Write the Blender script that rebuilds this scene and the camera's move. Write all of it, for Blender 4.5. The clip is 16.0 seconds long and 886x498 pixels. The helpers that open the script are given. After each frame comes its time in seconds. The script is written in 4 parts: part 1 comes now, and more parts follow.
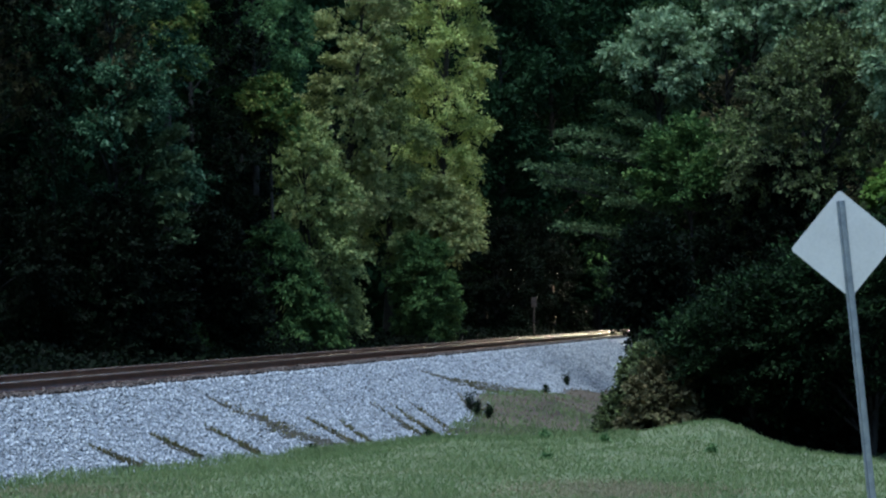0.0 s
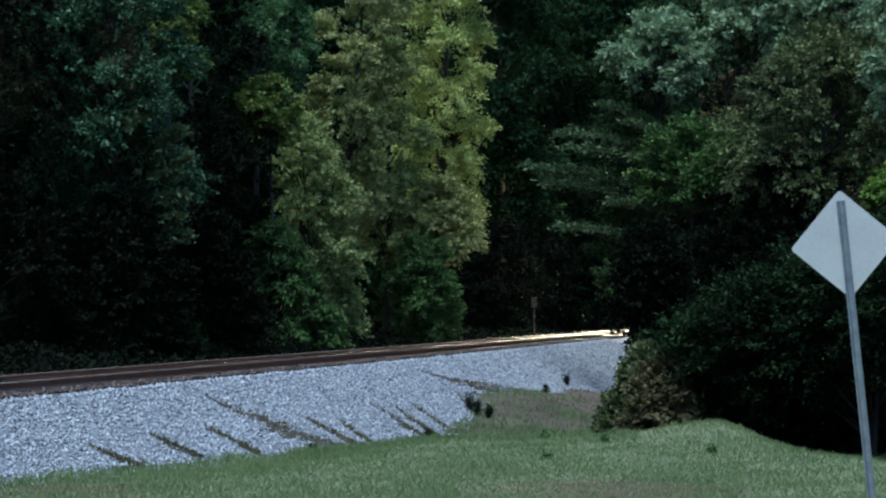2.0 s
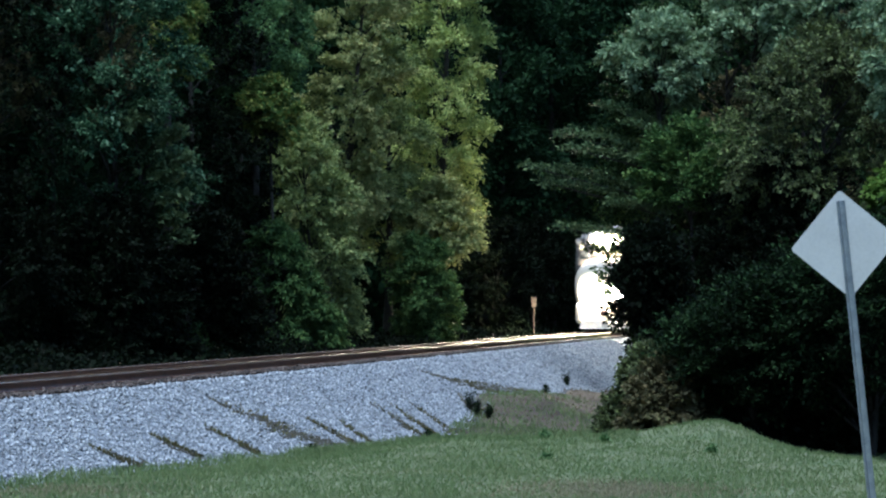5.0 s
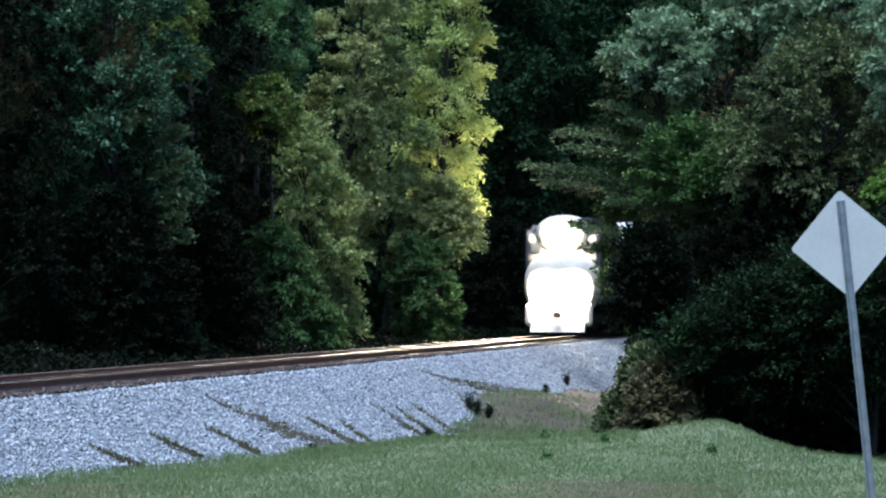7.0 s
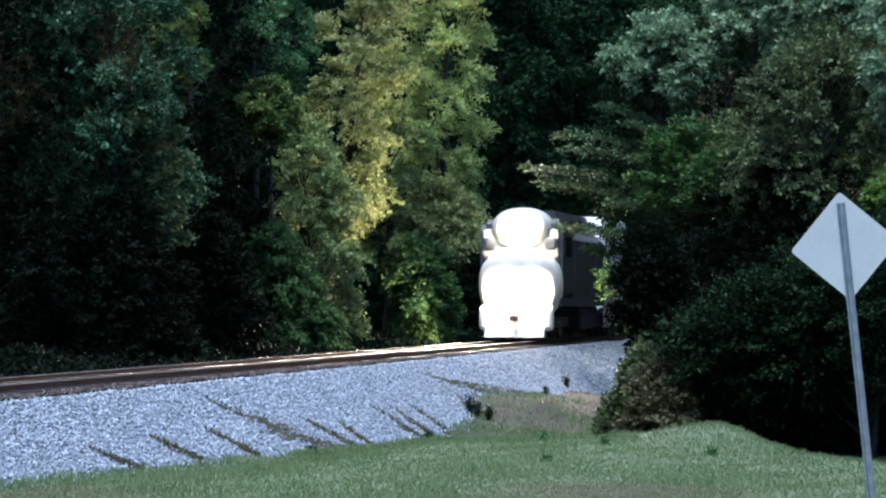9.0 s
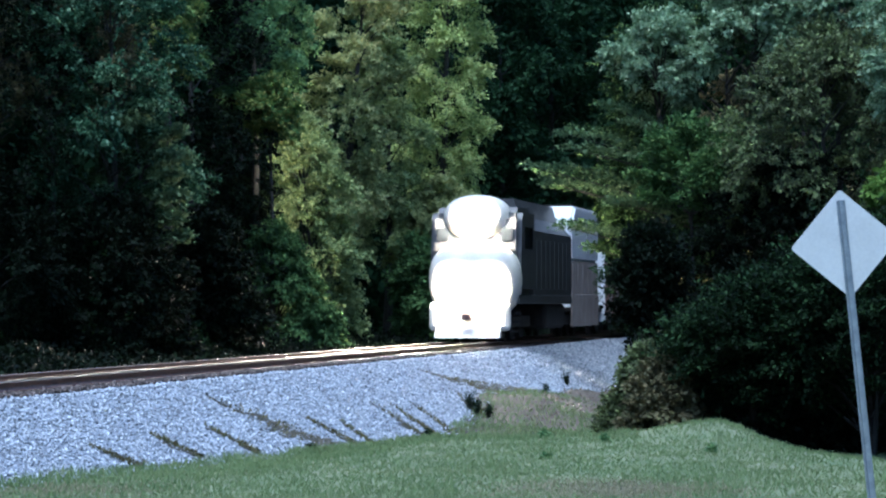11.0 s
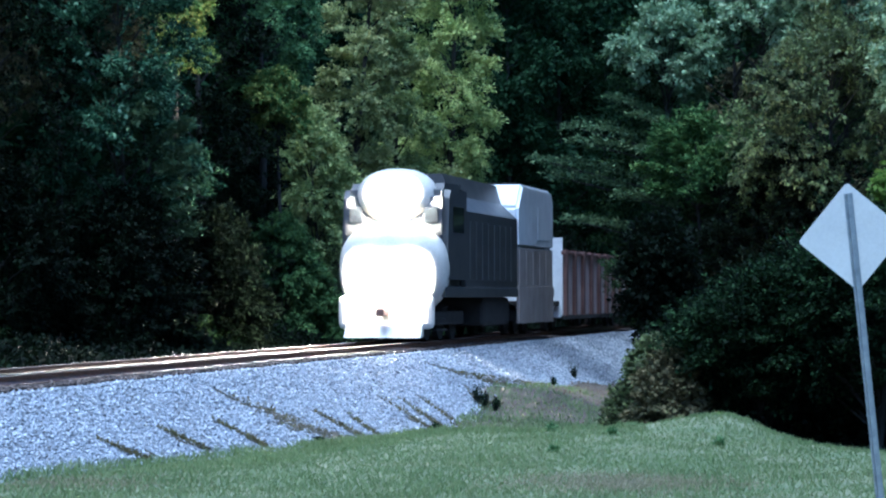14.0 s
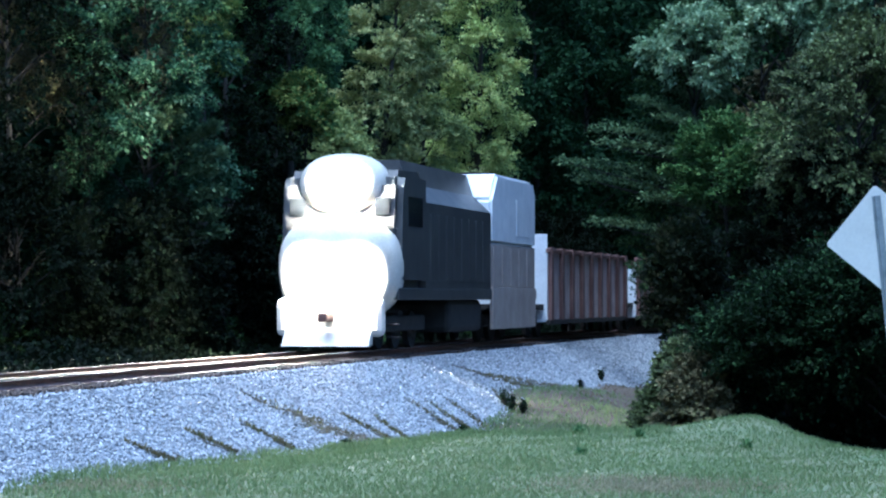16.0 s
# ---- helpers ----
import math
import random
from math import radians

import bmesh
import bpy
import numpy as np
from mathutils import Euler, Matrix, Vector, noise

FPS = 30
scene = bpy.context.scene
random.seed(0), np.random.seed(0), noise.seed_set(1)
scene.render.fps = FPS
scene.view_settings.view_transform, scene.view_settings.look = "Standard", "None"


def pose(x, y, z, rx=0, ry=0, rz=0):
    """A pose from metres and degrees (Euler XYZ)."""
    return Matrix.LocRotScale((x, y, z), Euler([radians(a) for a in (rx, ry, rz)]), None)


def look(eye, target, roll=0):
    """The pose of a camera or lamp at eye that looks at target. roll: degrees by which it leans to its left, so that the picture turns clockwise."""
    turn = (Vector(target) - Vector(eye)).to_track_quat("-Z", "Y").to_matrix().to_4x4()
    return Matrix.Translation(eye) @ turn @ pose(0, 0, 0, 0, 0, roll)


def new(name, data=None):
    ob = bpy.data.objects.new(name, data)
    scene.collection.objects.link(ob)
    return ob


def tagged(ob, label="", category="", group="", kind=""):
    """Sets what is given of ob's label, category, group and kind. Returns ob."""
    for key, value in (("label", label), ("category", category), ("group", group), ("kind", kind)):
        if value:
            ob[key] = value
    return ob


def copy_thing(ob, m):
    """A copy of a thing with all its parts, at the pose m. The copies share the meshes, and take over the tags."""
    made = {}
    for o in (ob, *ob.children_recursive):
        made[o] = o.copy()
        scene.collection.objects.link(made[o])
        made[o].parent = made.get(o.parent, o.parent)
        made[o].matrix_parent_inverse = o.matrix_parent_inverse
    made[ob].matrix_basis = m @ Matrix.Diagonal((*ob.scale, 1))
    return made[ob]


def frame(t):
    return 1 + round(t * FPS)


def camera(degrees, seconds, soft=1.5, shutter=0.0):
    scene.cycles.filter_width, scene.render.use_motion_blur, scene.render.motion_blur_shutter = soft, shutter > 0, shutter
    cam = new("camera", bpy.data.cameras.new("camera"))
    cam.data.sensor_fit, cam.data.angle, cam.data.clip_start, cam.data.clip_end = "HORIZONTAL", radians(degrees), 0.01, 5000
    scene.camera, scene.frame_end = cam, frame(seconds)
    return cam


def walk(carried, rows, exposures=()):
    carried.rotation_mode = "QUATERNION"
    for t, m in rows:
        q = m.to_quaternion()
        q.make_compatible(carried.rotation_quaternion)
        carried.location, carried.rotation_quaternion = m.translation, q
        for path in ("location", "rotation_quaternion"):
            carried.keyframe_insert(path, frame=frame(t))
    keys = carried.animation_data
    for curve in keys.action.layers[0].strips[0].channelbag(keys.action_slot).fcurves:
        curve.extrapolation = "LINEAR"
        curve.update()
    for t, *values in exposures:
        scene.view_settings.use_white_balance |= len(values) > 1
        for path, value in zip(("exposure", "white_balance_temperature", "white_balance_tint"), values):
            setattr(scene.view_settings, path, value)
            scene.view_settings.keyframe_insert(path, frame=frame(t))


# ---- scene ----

FOV = 21.15          # long lens
EYE = 2.6            # camera height
RAIL = 1.314         # height of the rail heads
PITCH = 91.31

cam = camera(FOV, 16.0, soft=2.2)
PER = math.degrees(1 / 4200)


def aim(dx, dy):
    return pose(0, 0, EYE, PITCH + dy * PER, 0, dx * PER)


walk(cam, [
    (0.0, aim(0, 0)), (4.2, aim(0, 0)), (7.0, aim(0, 0)), (7.5, aim(1, -1.5)), (8.0, aim(0, -1)), (8.5, aim(1.5, 2)),
    (9.0, aim(0, 3.5)), (9.6, aim(0, 1)), (11.5, aim(0, -1)), (12.0, aim(0.5, -1)), (12.5, aim(3, -1)), (13.0, aim(10, -7)),
    (13.5, aim(14, -15.5)), (14.0, aim(13, -13)), (14.5, aim(17, 8)), (15.0, aim(27.5, 8.5)), (15.5, aim(37, 4)), (16.0, aim(61, -8.5)),
], exposures=[(0, 1.1, 5300, 2), (4.2, 1.1, 5300, 2), (6.3, 1.4, 5250, 6), (9.0, 1.5, 5150, 8), (12.0, 1.6, 4700, 6), (16.0, 1.6, 4550, 5)])

# ---- light: dusk, open shade under a clear evening sky ----
SUN_EL, SUN_AZ = 73, 205
world = bpy.data.worlds.new("world")
scene.world = world
world.use_nodes = True
wn = world.node_tree.nodes
sky = wn.new("ShaderNodeTexSky")
sky.sky_type = "NISHITA"
sky.sun_disc = False
sky.sun_elevation, sky.sun_rotation = radians(SUN_EL), radians(SUN_AZ)
world.node_tree.links.new(sky.outputs[0], wn["Background"].inputs[0])
wn["Background"].inputs[1].default_value = 0.10
sun = bpy.data.lights.new("sun", "SUN")
sun.energy, sun.angle, sun.color = 1.6, radians(40), (1.0, 0.97, 0.9)
sun_ob = new("sun", sun)
a = radians(SUN_AZ)
sun_ob.matrix_world = look((math.sin(a) * 60, math.cos(a) * 60, 50), (0, 0, 50 - 60 * math.tan(radians(SUN_EL))))


# ---- materials ----
def nodes(name):
    m = bpy.data.materials.new(name)
    m.use_nodes = True
    t = m.node_tree
    return m, t.nodes, t.links, t.nodes["Principled BSDF"]


def ramp(n, l, fac, stops):
    r = n.new("ShaderNodeValToRGB")
    e = r.color_ramp.elements
    e[0].position, e[0].color = stops[0][0], (*stops[0][1], 1)
    e[1].position, e[1].color = stops[-1][0], (*stops[-1][1], 1)
    for p, c in stops[1:-1]:
        k = e.new(p)
        k.color = (*c, 1)
    l.new(fac, r.inputs[0])
    return r.outputs[0]


def surface(name, dark, light, scale=4.0, fine=40.0, rough=0.7, metal=0.0, bump=0.3, dist=0.01):
    """A worn surface: two scales of noise between two tones, with fine relief."""
    m, n, l, b = nodes(name)
    tc = n.new("ShaderNodeTexCoord")
    a1, a2 = n.new("ShaderNodeTexNoise"), n.new("ShaderNodeTexNoise")
    a1.inputs["Scale"].default_value, a2.inputs["Scale"].default_value = scale, fine
    a1.inputs["Detail"].default_value = 5
    for x in (a1, a2):
        l.new(tc.outputs["Object"], x.inputs["Vector"])
    mix = n.new("ShaderNodeMix")
    mix.inputs[0].default_value = 0.4
    l.new(a1.outputs["Fac"], mix.inputs[2])
    l.new(a2.outputs["Fac"], mix.inputs[3])
    l.new(ramp(n, l, mix.outputs[0], [(0.35, dark), (0.65, light)]), b.inputs["Base Color"])
    b.inputs["Roughness"].default_value, b.inputs["Metallic"].default_value = rough, metal
    bp = n.new("ShaderNodeBump")
    bp.inputs["Strength"].default_value, bp.inputs["Distance"].default_value = bump, dist
    l.new(a2.outputs["Fac"], bp.inputs["Height"])
    l.new(bp.outputs[0], b.inputs["Normal"])
    return m


def foliage(name, tones, rough=0.65, thin=0.25):
    """Leaves: each leaf takes its own tone, with broad patches of tone over the crown."""
    m, n, l, b = nodes(name)
    g = n.new("ShaderNodeNewGeometry")
    tc = n.new("ShaderNodeTexCoord")
    nz = n.new("ShaderNodeTexNoise")
    nz.inputs["Scale"].default_value = 0.45
    nz.inputs["Detail"].default_value = 3
    l.new(tc.outputs["Object"], nz.inputs["Vector"])
    mix = n.new("ShaderNodeMix")
    mix.inputs[0].default_value = 0.55
    l.new(g.outputs["Random Per Island"], mix.inputs[2])
    l.new(nz.outputs["Fac"], mix.inputs[3])
    k = len(tones)
    col = ramp(n, l, mix.outputs[0], [(0.18 + 0.64 * i / (k - 1), c) for i, c in enumerate(tones)])
    l.new(col, b.inputs["Base Color"])
    b.inputs["Roughness"].default_value = rough
    b.inputs["Specular IOR Level"].default_value = 0.06
    tr = n.new("ShaderNodeBsdfTranslucent")
    l.new(col, tr.inputs[0])
    ms = n.new("ShaderNodeMixShader")
    ms.inputs[0].default_value = thin
    l.new(b.outputs[0], ms.inputs[1])
    l.new(tr.outputs[0], ms.inputs[2])
    l.new(ms.outputs[0], n["Material Output"].inputs[0])
    return m


def by_island(name, tones, rough=0.85):
    m, n, l, b = nodes(name)
    g = n.new("ShaderNodeNewGeometry")
    k = len(tones)
    l.new(ramp(n, l, g.outputs["Random Per Island"], [(i / (k - 1), c) for i, c in enumerate(tones)]), b.inputs["Base Color"])
    b.inputs["Roughness"].default_value = rough
    return m


def glow(name, colour, strength):
    m, n, l, b = nodes(name)
    b.inputs["Base Color"].default_value = (0.8, 0.8, 0.8, 1)
    b.inputs["Emission Color"].default_value = (*colour, 1)
    b.inputs["Emission Strength"].default_value = strength
    return m


M_GROUND = surface("grassy_earth", (0.10, 0.14, 0.058), (0.20, 0.20, 0.115), 0.7, 9, 0.95, bump=0.5, dist=0.05)
M_FLOOR = surface("forest_soil_and_shade", (0.018, 0.016, 0.012), (0.05, 0.045, 0.03), 1.2, 14, 0.95)
M_BALLAST = surface("limestone_ballast", (0.10, 0.108, 0.122), (0.34, 0.36, 0.395), 9, 26, 0.9, bump=0.9, dist=0.05)
M_STONE = by_island("limestone_stones", [(0.10, 0.108, 0.122), (0.30, 0.32, 0.35), (0.43, 0.452, 0.49), (0.60, 0.62, 0.65)])
M_STAINED = by_island("rust_stained_stones", [(0.02, 0.016, 0.014), (0.06, 0.042, 0.034), (0.10, 0.075, 0.062), (0.19, 0.15, 0.13)])
M_SILT = surface("dark_wet_silt", (0.022, 0.021, 0.015), (0.075, 0.066, 0.045), 6, 34, 0.95, bump=0.9, dist=0.04)
M_DIRT = surface("washed_dirt", (0.022, 0.018, 0.012), (0.13, 0.098, 0.07), 0.55, 14, 0.95, bump=0.8, dist=0.03)
M_RAILTOP = surface("polished_steel", (0.66, 0.50, 0.42), (0.84, 0.70, 0.61), 3, 30, 0.13, metal=0.7, bump=0.08, dist=0.002)
M_RUST = surface("rusted_steel", (0.06, 0.024, 0.014), (0.17, 0.068, 0.032), 7, 60, 0.36, metal=0.0, bump=0.4, dist=0.006)
M_TIE = surface("creosoted_wood", (0.025, 0.018, 0.014), (0.07, 0.05, 0.04), 6, 50, 0.85)
# Bark tone lowered as shade would, so trunks sink into the dark wood.
M_BARK = surface("shade_dark_bark", (0.018, 0.017, 0.014), (0.05, 0.046, 0.036), 5, 24, 0.95, bump=0.8, dist=0.03)
M_GALV = surface("galvanised_steel", (0.22, 0.25, 0.28), (0.36, 0.39, 0.42), 7, 60, 0.5, metal=0.6, bump=0.1)
M_SIGN = surface("bare_aluminium_sheet", (0.55, 0.55, 0.54), (0.64, 0.64, 0.625), 2.5, 40, 0.55, metal=0.15, bump=0.05)
M_GRASS = foliage("grass_blades", [(0.135, 0.195, 0.079), (0.166, 0.225, 0.094), (0.192, 0.248, 0.108), (0.244, 0.262, 0.135)], 0.6)
M_STRAW = foliage("straw_blades", [(0.20, 0.19, 0.11), (0.30, 0.27, 0.17), (0.40, 0.36, 0.24)], 0.7)
M_DRYGRASS = foliage("dry_grass_blades", [(0.10, 0.075, 0.045), (0.17, 0.13, 0.08), (0.12, 0.12, 0.06)], 0.7)

L_DARK = foliage("dark_green_leaves", [(0.007, 0.017, 0.007), (0.017, 0.036, 0.014), (0.044, 0.079, 0.028), (0.096, 0.147, 0.044)])
# Near-black tones carry the shade of the wood's edge in the leaf colour.
L_EDGE = foliage("painted_shade_green_leaves", [(0.002, 0.003, 0.002), (0.004, 0.007, 0.003), (0.008, 0.015, 0.007), (0.028, 0.044, 0.017)])
L_BLUE = foliage("blue_green_leaves", [(0.011, 0.026, 0.013), (0.022, 0.055, 0.026), (0.060, 0.119, 0.058), (0.274, 0.404, 0.235)])
L_OLIVE = foliage("olive_leaves", [(0.151, 0.202, 0.077), (0.261, 0.302, 0.120), (0.371, 0.396, 0.157), (0.495, 0.464, 0.197)])
L_BROWN = foliage("browning_leaves", [(0.046, 0.053, 0.027), (0.099, 0.095, 0.049), (0.173, 0.144, 0.073), (0.161, 0.203, 0.078)])
L_MID = foliage("mid_green_leaves", [(0.025, 0.055, 0.018), (0.050, 0.100, 0.030), (0.090, 0.155, 0.045), (0.150, 0.210, 0.061)])
L_YELLOW = foliage("yellowing_leaves", [(0.049, 0.105, 0.034), (0.105, 0.182, 0.050), (0.196, 0.238, 0.063), (0.378, 0.364, 0.098)])
L_SOFT = foliage("soft_green_leaves", [(0.213, 0.290, 0.099), (0.352, 0.431, 0.141), (0.480, 0.547, 0.175), (0.640, 0.598, 0.228)])
L_PALE = foliage("pale_grey_green_leaves", [(0.076, 0.133, 0.066), (0.166, 0.245, 0.126), (0.287, 0.378, 0.211), (0.438, 0.504, 0.301)])
L_LIME = foliage("bright_green_leaves", [(0.05, 0.11, 0.02), (0.10, 0.18, 0.03), (0.16, 0.25, 0.05), (0.20, 0.26, 0.06)])
L_VINE = foliage("vine_leaves", [(0.033, 0.069, 0.024), (0.065, 0.119, 0.040), (0.098, 0.169, 0.056), (0.142, 0.198, 0.048)])
# Two near-black tones for the bush's shaded inside, one light for its lit tips.
L_BUSH = foliage("bush_shade_leaves", [(0.004, 0.007, 0.003), (0.010, 0.020, 0.008), (0.050, 0.095, 0.033)])
L_WOOD = foliage("wood_green_leaves", [(0.040, 0.080, 0.036), (0.080, 0.150, 0.060), (0.140, 0.240, 0.090), (0.220, 0.320, 0.110)])
# Leaf tones set almost black, so the colour itself gives the understory's shade.
L_SHADE = foliage("deep_shade_leaves", [(0.002, 0.004, 0.002), (0.005, 0.008, 0.004), (0.010, 0.019, 0.008)])
L_UMBER = foliage("umber_olive_leaves", [(0.035, 0.044, 0.022), (0.076, 0.089, 0.044), (0.140, 0.173, 0.070), (0.255, 0.319, 0.111)])
L_DUSK = foliage("dusty_green_leaves", [(0.116, 0.162, 0.063), (0.212, 0.277, 0.107), (0.346, 0.406, 0.156), (0.500, 0.522, 0.191)])
L_SPRAY = foliage("grey_green_spray_leaves", [(0.045, 0.077, 0.036), (0.079, 0.126, 0.058), (0.119, 0.171, 0.079), (0.168, 0.216, 0.094)])
# Far leaves toned down to hold the deep wood's shade in their colour.
L_FAR = foliage("wood_shade_leaves", [(0.007, 0.019, 0.008), (0.014, 0.035, 0.013), (0.027, 0.058, 0.022)])


# ---- mesh helpers ----
def mesh_from(name, verts, faces, material):
    """A mesh from arrays; faces is an (n, k) array of corners."""
    verts, faces = np.asarray(verts, dtype=np.float32), np.asarray(faces, dtype=np.int32)
    me = bpy.data.meshes.new(name)
    me.vertices.add(len(verts))
    me.vertices.foreach_set("co", verts.ravel())
    n, k = faces.shape
    me.loops.add(n * k)
    me.loops.foreach_set("vertex_index", faces.ravel())
    me.polygons.add(n)
    me.polygons.foreach_set("loop_start", np.arange(0, n * k, k, dtype=np.int32))
    me.update(calc_edges=True)
    me.materials.append(material)
    return me


def part(name, bm, material, parent, label=""):
    """Links a bmesh as one mesh object under a thing or part."""
    me = bpy.data.meshes.new(name)
    bm.to_mesh(me)
    bm.free()
    me.materials.append(material)
    if name in ("nose", "headlight_fairing", "lens"):
        smooth(me)
    ob = new(name, me)
    ob.parent = parent
    return tagged(ob, label)


def smooth(me):
    me.polygons.foreach_set("use_smooth", np.ones(len(me.polygons), dtype=bool))


def box(bm, x0, x1, y0, y1, z0, z1, bevel=0.0):
    r = bmesh.ops.create_cube(bm, size=1, matrix=Matrix.LocRotScale(((x0 + x1) / 2, (y0 + y1) / 2, (z0 + z1) / 2), None, (x1 - x0, y1 - y0, z1 - z0)))
    if bevel:
        es = list({e for v in r["verts"] for e in v.link_edges})
        bmesh.ops.bevel(bm, geom=es, offset=bevel, segments=2, affect="EDGES", profile=0.5)
    return bm


def boxed(*args, bevel=0.0):
    return box(bmesh.new(), *args, bevel=bevel)


def cyl(bm, p0, p1, r0, r1=None, seg=12):
    p0, p1 = Vector(p0), Vector(p1)
    d = p1 - p0
    m = Matrix.Translation((p0 + p1) / 2) @ d.to_track_quat("Z", "Y").to_matrix().to_4x4()
    bmesh.ops.create_cone(bm, cap_ends=True, segments=seg, radius1=r0, radius2=r0 if r1 is None else r1, depth=d.length, matrix=m)
    return bm


def prism(bm, outline, x0, x1):
    """A solid from an outline in y and z, from x0 to x1."""
    a = [bm.verts.new((x0, y, z)) for y, z in outline]
    b = [bm.verts.new((x1, y, z)) for y, z in outline]
    n = len(a)
    bm.faces.new(a)
    bm.faces.new(b[::-1])
    for i in range(n):
        bm.faces.new((a[i], b[i], b[(i + 1) % n], a[(i + 1) % n]))
    bmesh.ops.recalc_face_normals(bm, faces=bm.faces)
    return bm


def tubes(paths):
    """Joined tapered tubes: each path is a list of (point, radius)."""
    V, F, k = [], [], 6
    for path in paths:
        base = len(V)
        for i, (p, r) in enumerate(path):
            q = path[min(i + 1, len(path) - 1)][0] - path[max(i - 1, 0)][0]
            q = q / (np.linalg.norm(q) + 1e-9)
            s = np.cross(q, (0.3, 0.9, 0.1))
            s /= np.linalg.norm(s) + 1e-9
            w = np.cross(q, s)
            for j in range(k):
                an = 2 * math.pi * j / k
                V.append(p + r * (math.cos(an) * s + math.sin(an) * w))
        for i in range(len(path) - 1):
            for j in range(k):
                F.append((base + i * k + j, base + i * k + (j + 1) % k, base + (i + 1) * k + (j + 1) % k, base + (i + 1) * k + j))
    return np.array(V), np.array(F)


def unit(a):
    return a / (np.linalg.norm(a, axis=-1, keepdims=True) + 1e-9)


def leaves(P, D, N, L, W):
    """Pointed leaves as quads: foot P, direction D, upper side N, length L and half width W."""
    D = unit(D)
    S = unit(np.cross(D, N))
    up = unit(np.cross(S, D))
    L, W = np.reshape(L, (-1, 1)), np.reshape(W, (-1, 1))
    V = np.stack([P, P + D * L * 0.5 + S * W + up * W * 0.25, P + D * L, P + D * L * 0.5 - S * W + up * W * 0.25], axis=1).reshape(-1, 3)
    return V, np.arange(len(V)).reshape(-1, 4)


# ---- plan of the track ----
def track_x(y):
    y = np.asarray(y, dtype=float)
    q = np.clip(y, 20, 160) - 80
    return 1.167 + 0.218 * (y - 80) - 5.5e-5 * q * q


def side(x, y):
    """Distance from the track's centre line, more than 0 on the camera's side."""
    return (np.asarray(x) - track_x(y)) * 0.977


def step(a, b, v):
    k = np.clip((v - a) / (b - a), 0, 1)
    return k * k * (3 - 2 * k)


def waves(x, y):
    return 0.5 * np.sin(0.9 * x + 0.31 * y) * np.sin(0.7 * y - 0.4 * x + 1) + 0.3 * np.sin(2.3 * x - 1.1 * y) * np.sin(1.9 * y + 0.6 * x)


def ground_z(x, y):
    x, y = np.asarray(x, dtype=float), np.asarray(y, dtype=float)
    d = side(x, y)
    ditch = np.interp(y, [33, 49, 55, 59, 64, 70, 78, 90, 120], [0.1, -0.36, -0.46, -0.28, 0.06, -0.06, -0.3, -0.4, 0.0])
    edge = np.interp(x, [-8, 3, 5.2, 5.6, 6.2, 7.3, 9, 12], [43.2, 43.2, 44.2, 42.6, 38.9, 35.8, 33.4, 32.5])
    lawn = 0.10 + 0.24 * np.exp(-((x - 5.2) / np.where(x < 5.2, 1.5, 0.5)) ** 2 - ((y - 45) / 4) ** 2) + 0.05 * step(30, 44, y) * step(-4, 3, x)
    lawn = lawn - 0.75 * step(0, 4.5, y - edge)
    near = ditch + (lawn - ditch) * step(4.2, 7.2, d)
    far = 0.5 + 0.02 * np.clip(-d - 3, 0, 60)
    z = np.where(d > 0, near, far) + 0.035 * waves(x, y)
    z = z + 0.13 * waves(x * 0.9, y * 0.5) * step(54, 60, y) * step(2.2, 3.2, d)
    return z - 0.9 * (1 - step(2.2, 3.2, np.abs(d))) * 0.3


def bed_z(d):
    """Height of the ballast's surface across the track."""
    return RAIL - 0.25 - np.clip(np.abs(d) - 1.62, 0, None) / 1.7


# ---- ground and track bed ----
def build_ground():
    xs = np.unique(np.concatenate([np.linspace(-1500, -40, 12), np.linspace(-40, -14, 30), np.linspace(-14, 14, 90), np.linspace(14, 40, 30), np.linspace(40, 1500, 12)]))
    ys = np.unique(np.concatenate([np.linspace(-1500, -20, 10), np.linspace(-20, 22, 20), np.linspace(22, 62, 130), np.linspace(62, 130, 110), np.linspace(130, 260, 30), np.linspace(260, 3000, 12)]))
    X, Y = np.meshgrid(xs, ys)
    Z = ground_z(X, Y)
    n, k = X.shape
    i = np.arange(n * k).reshape(n, k)
    F = np.stack([i[:-1, :-1], i[:-1, 1:], i[1:, 1:], i[1:, :-1]], axis=-1).reshape(-1, 4)
    me = mesh_from("ground", np.stack([X, Y, Z], -1).reshape(-1, 3), F, M_GROUND)
    me.materials.append(M_FLOOR)
    c = np.array([p.center[:] for p in me.polygons])
    me.materials.append(M_DIRT)
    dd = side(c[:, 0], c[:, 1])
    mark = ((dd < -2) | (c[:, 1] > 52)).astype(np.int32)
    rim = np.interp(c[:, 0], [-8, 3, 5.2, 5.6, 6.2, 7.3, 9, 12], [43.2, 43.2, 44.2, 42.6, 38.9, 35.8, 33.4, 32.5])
    # Slope past the lawn's rim takes the dark soil in place of shade.
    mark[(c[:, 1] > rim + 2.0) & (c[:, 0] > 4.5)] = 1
    mark[(dd > 1.5) & (dd < 6.8) & (c[:, 1] > 50.5) & (c[:, 1] < 100)] = 2
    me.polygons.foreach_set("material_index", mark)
    smooth(me)
    tagged(new("ground", me), "grassy ground falling to a shaded ditch and wood floor", "ground", kind="structure")


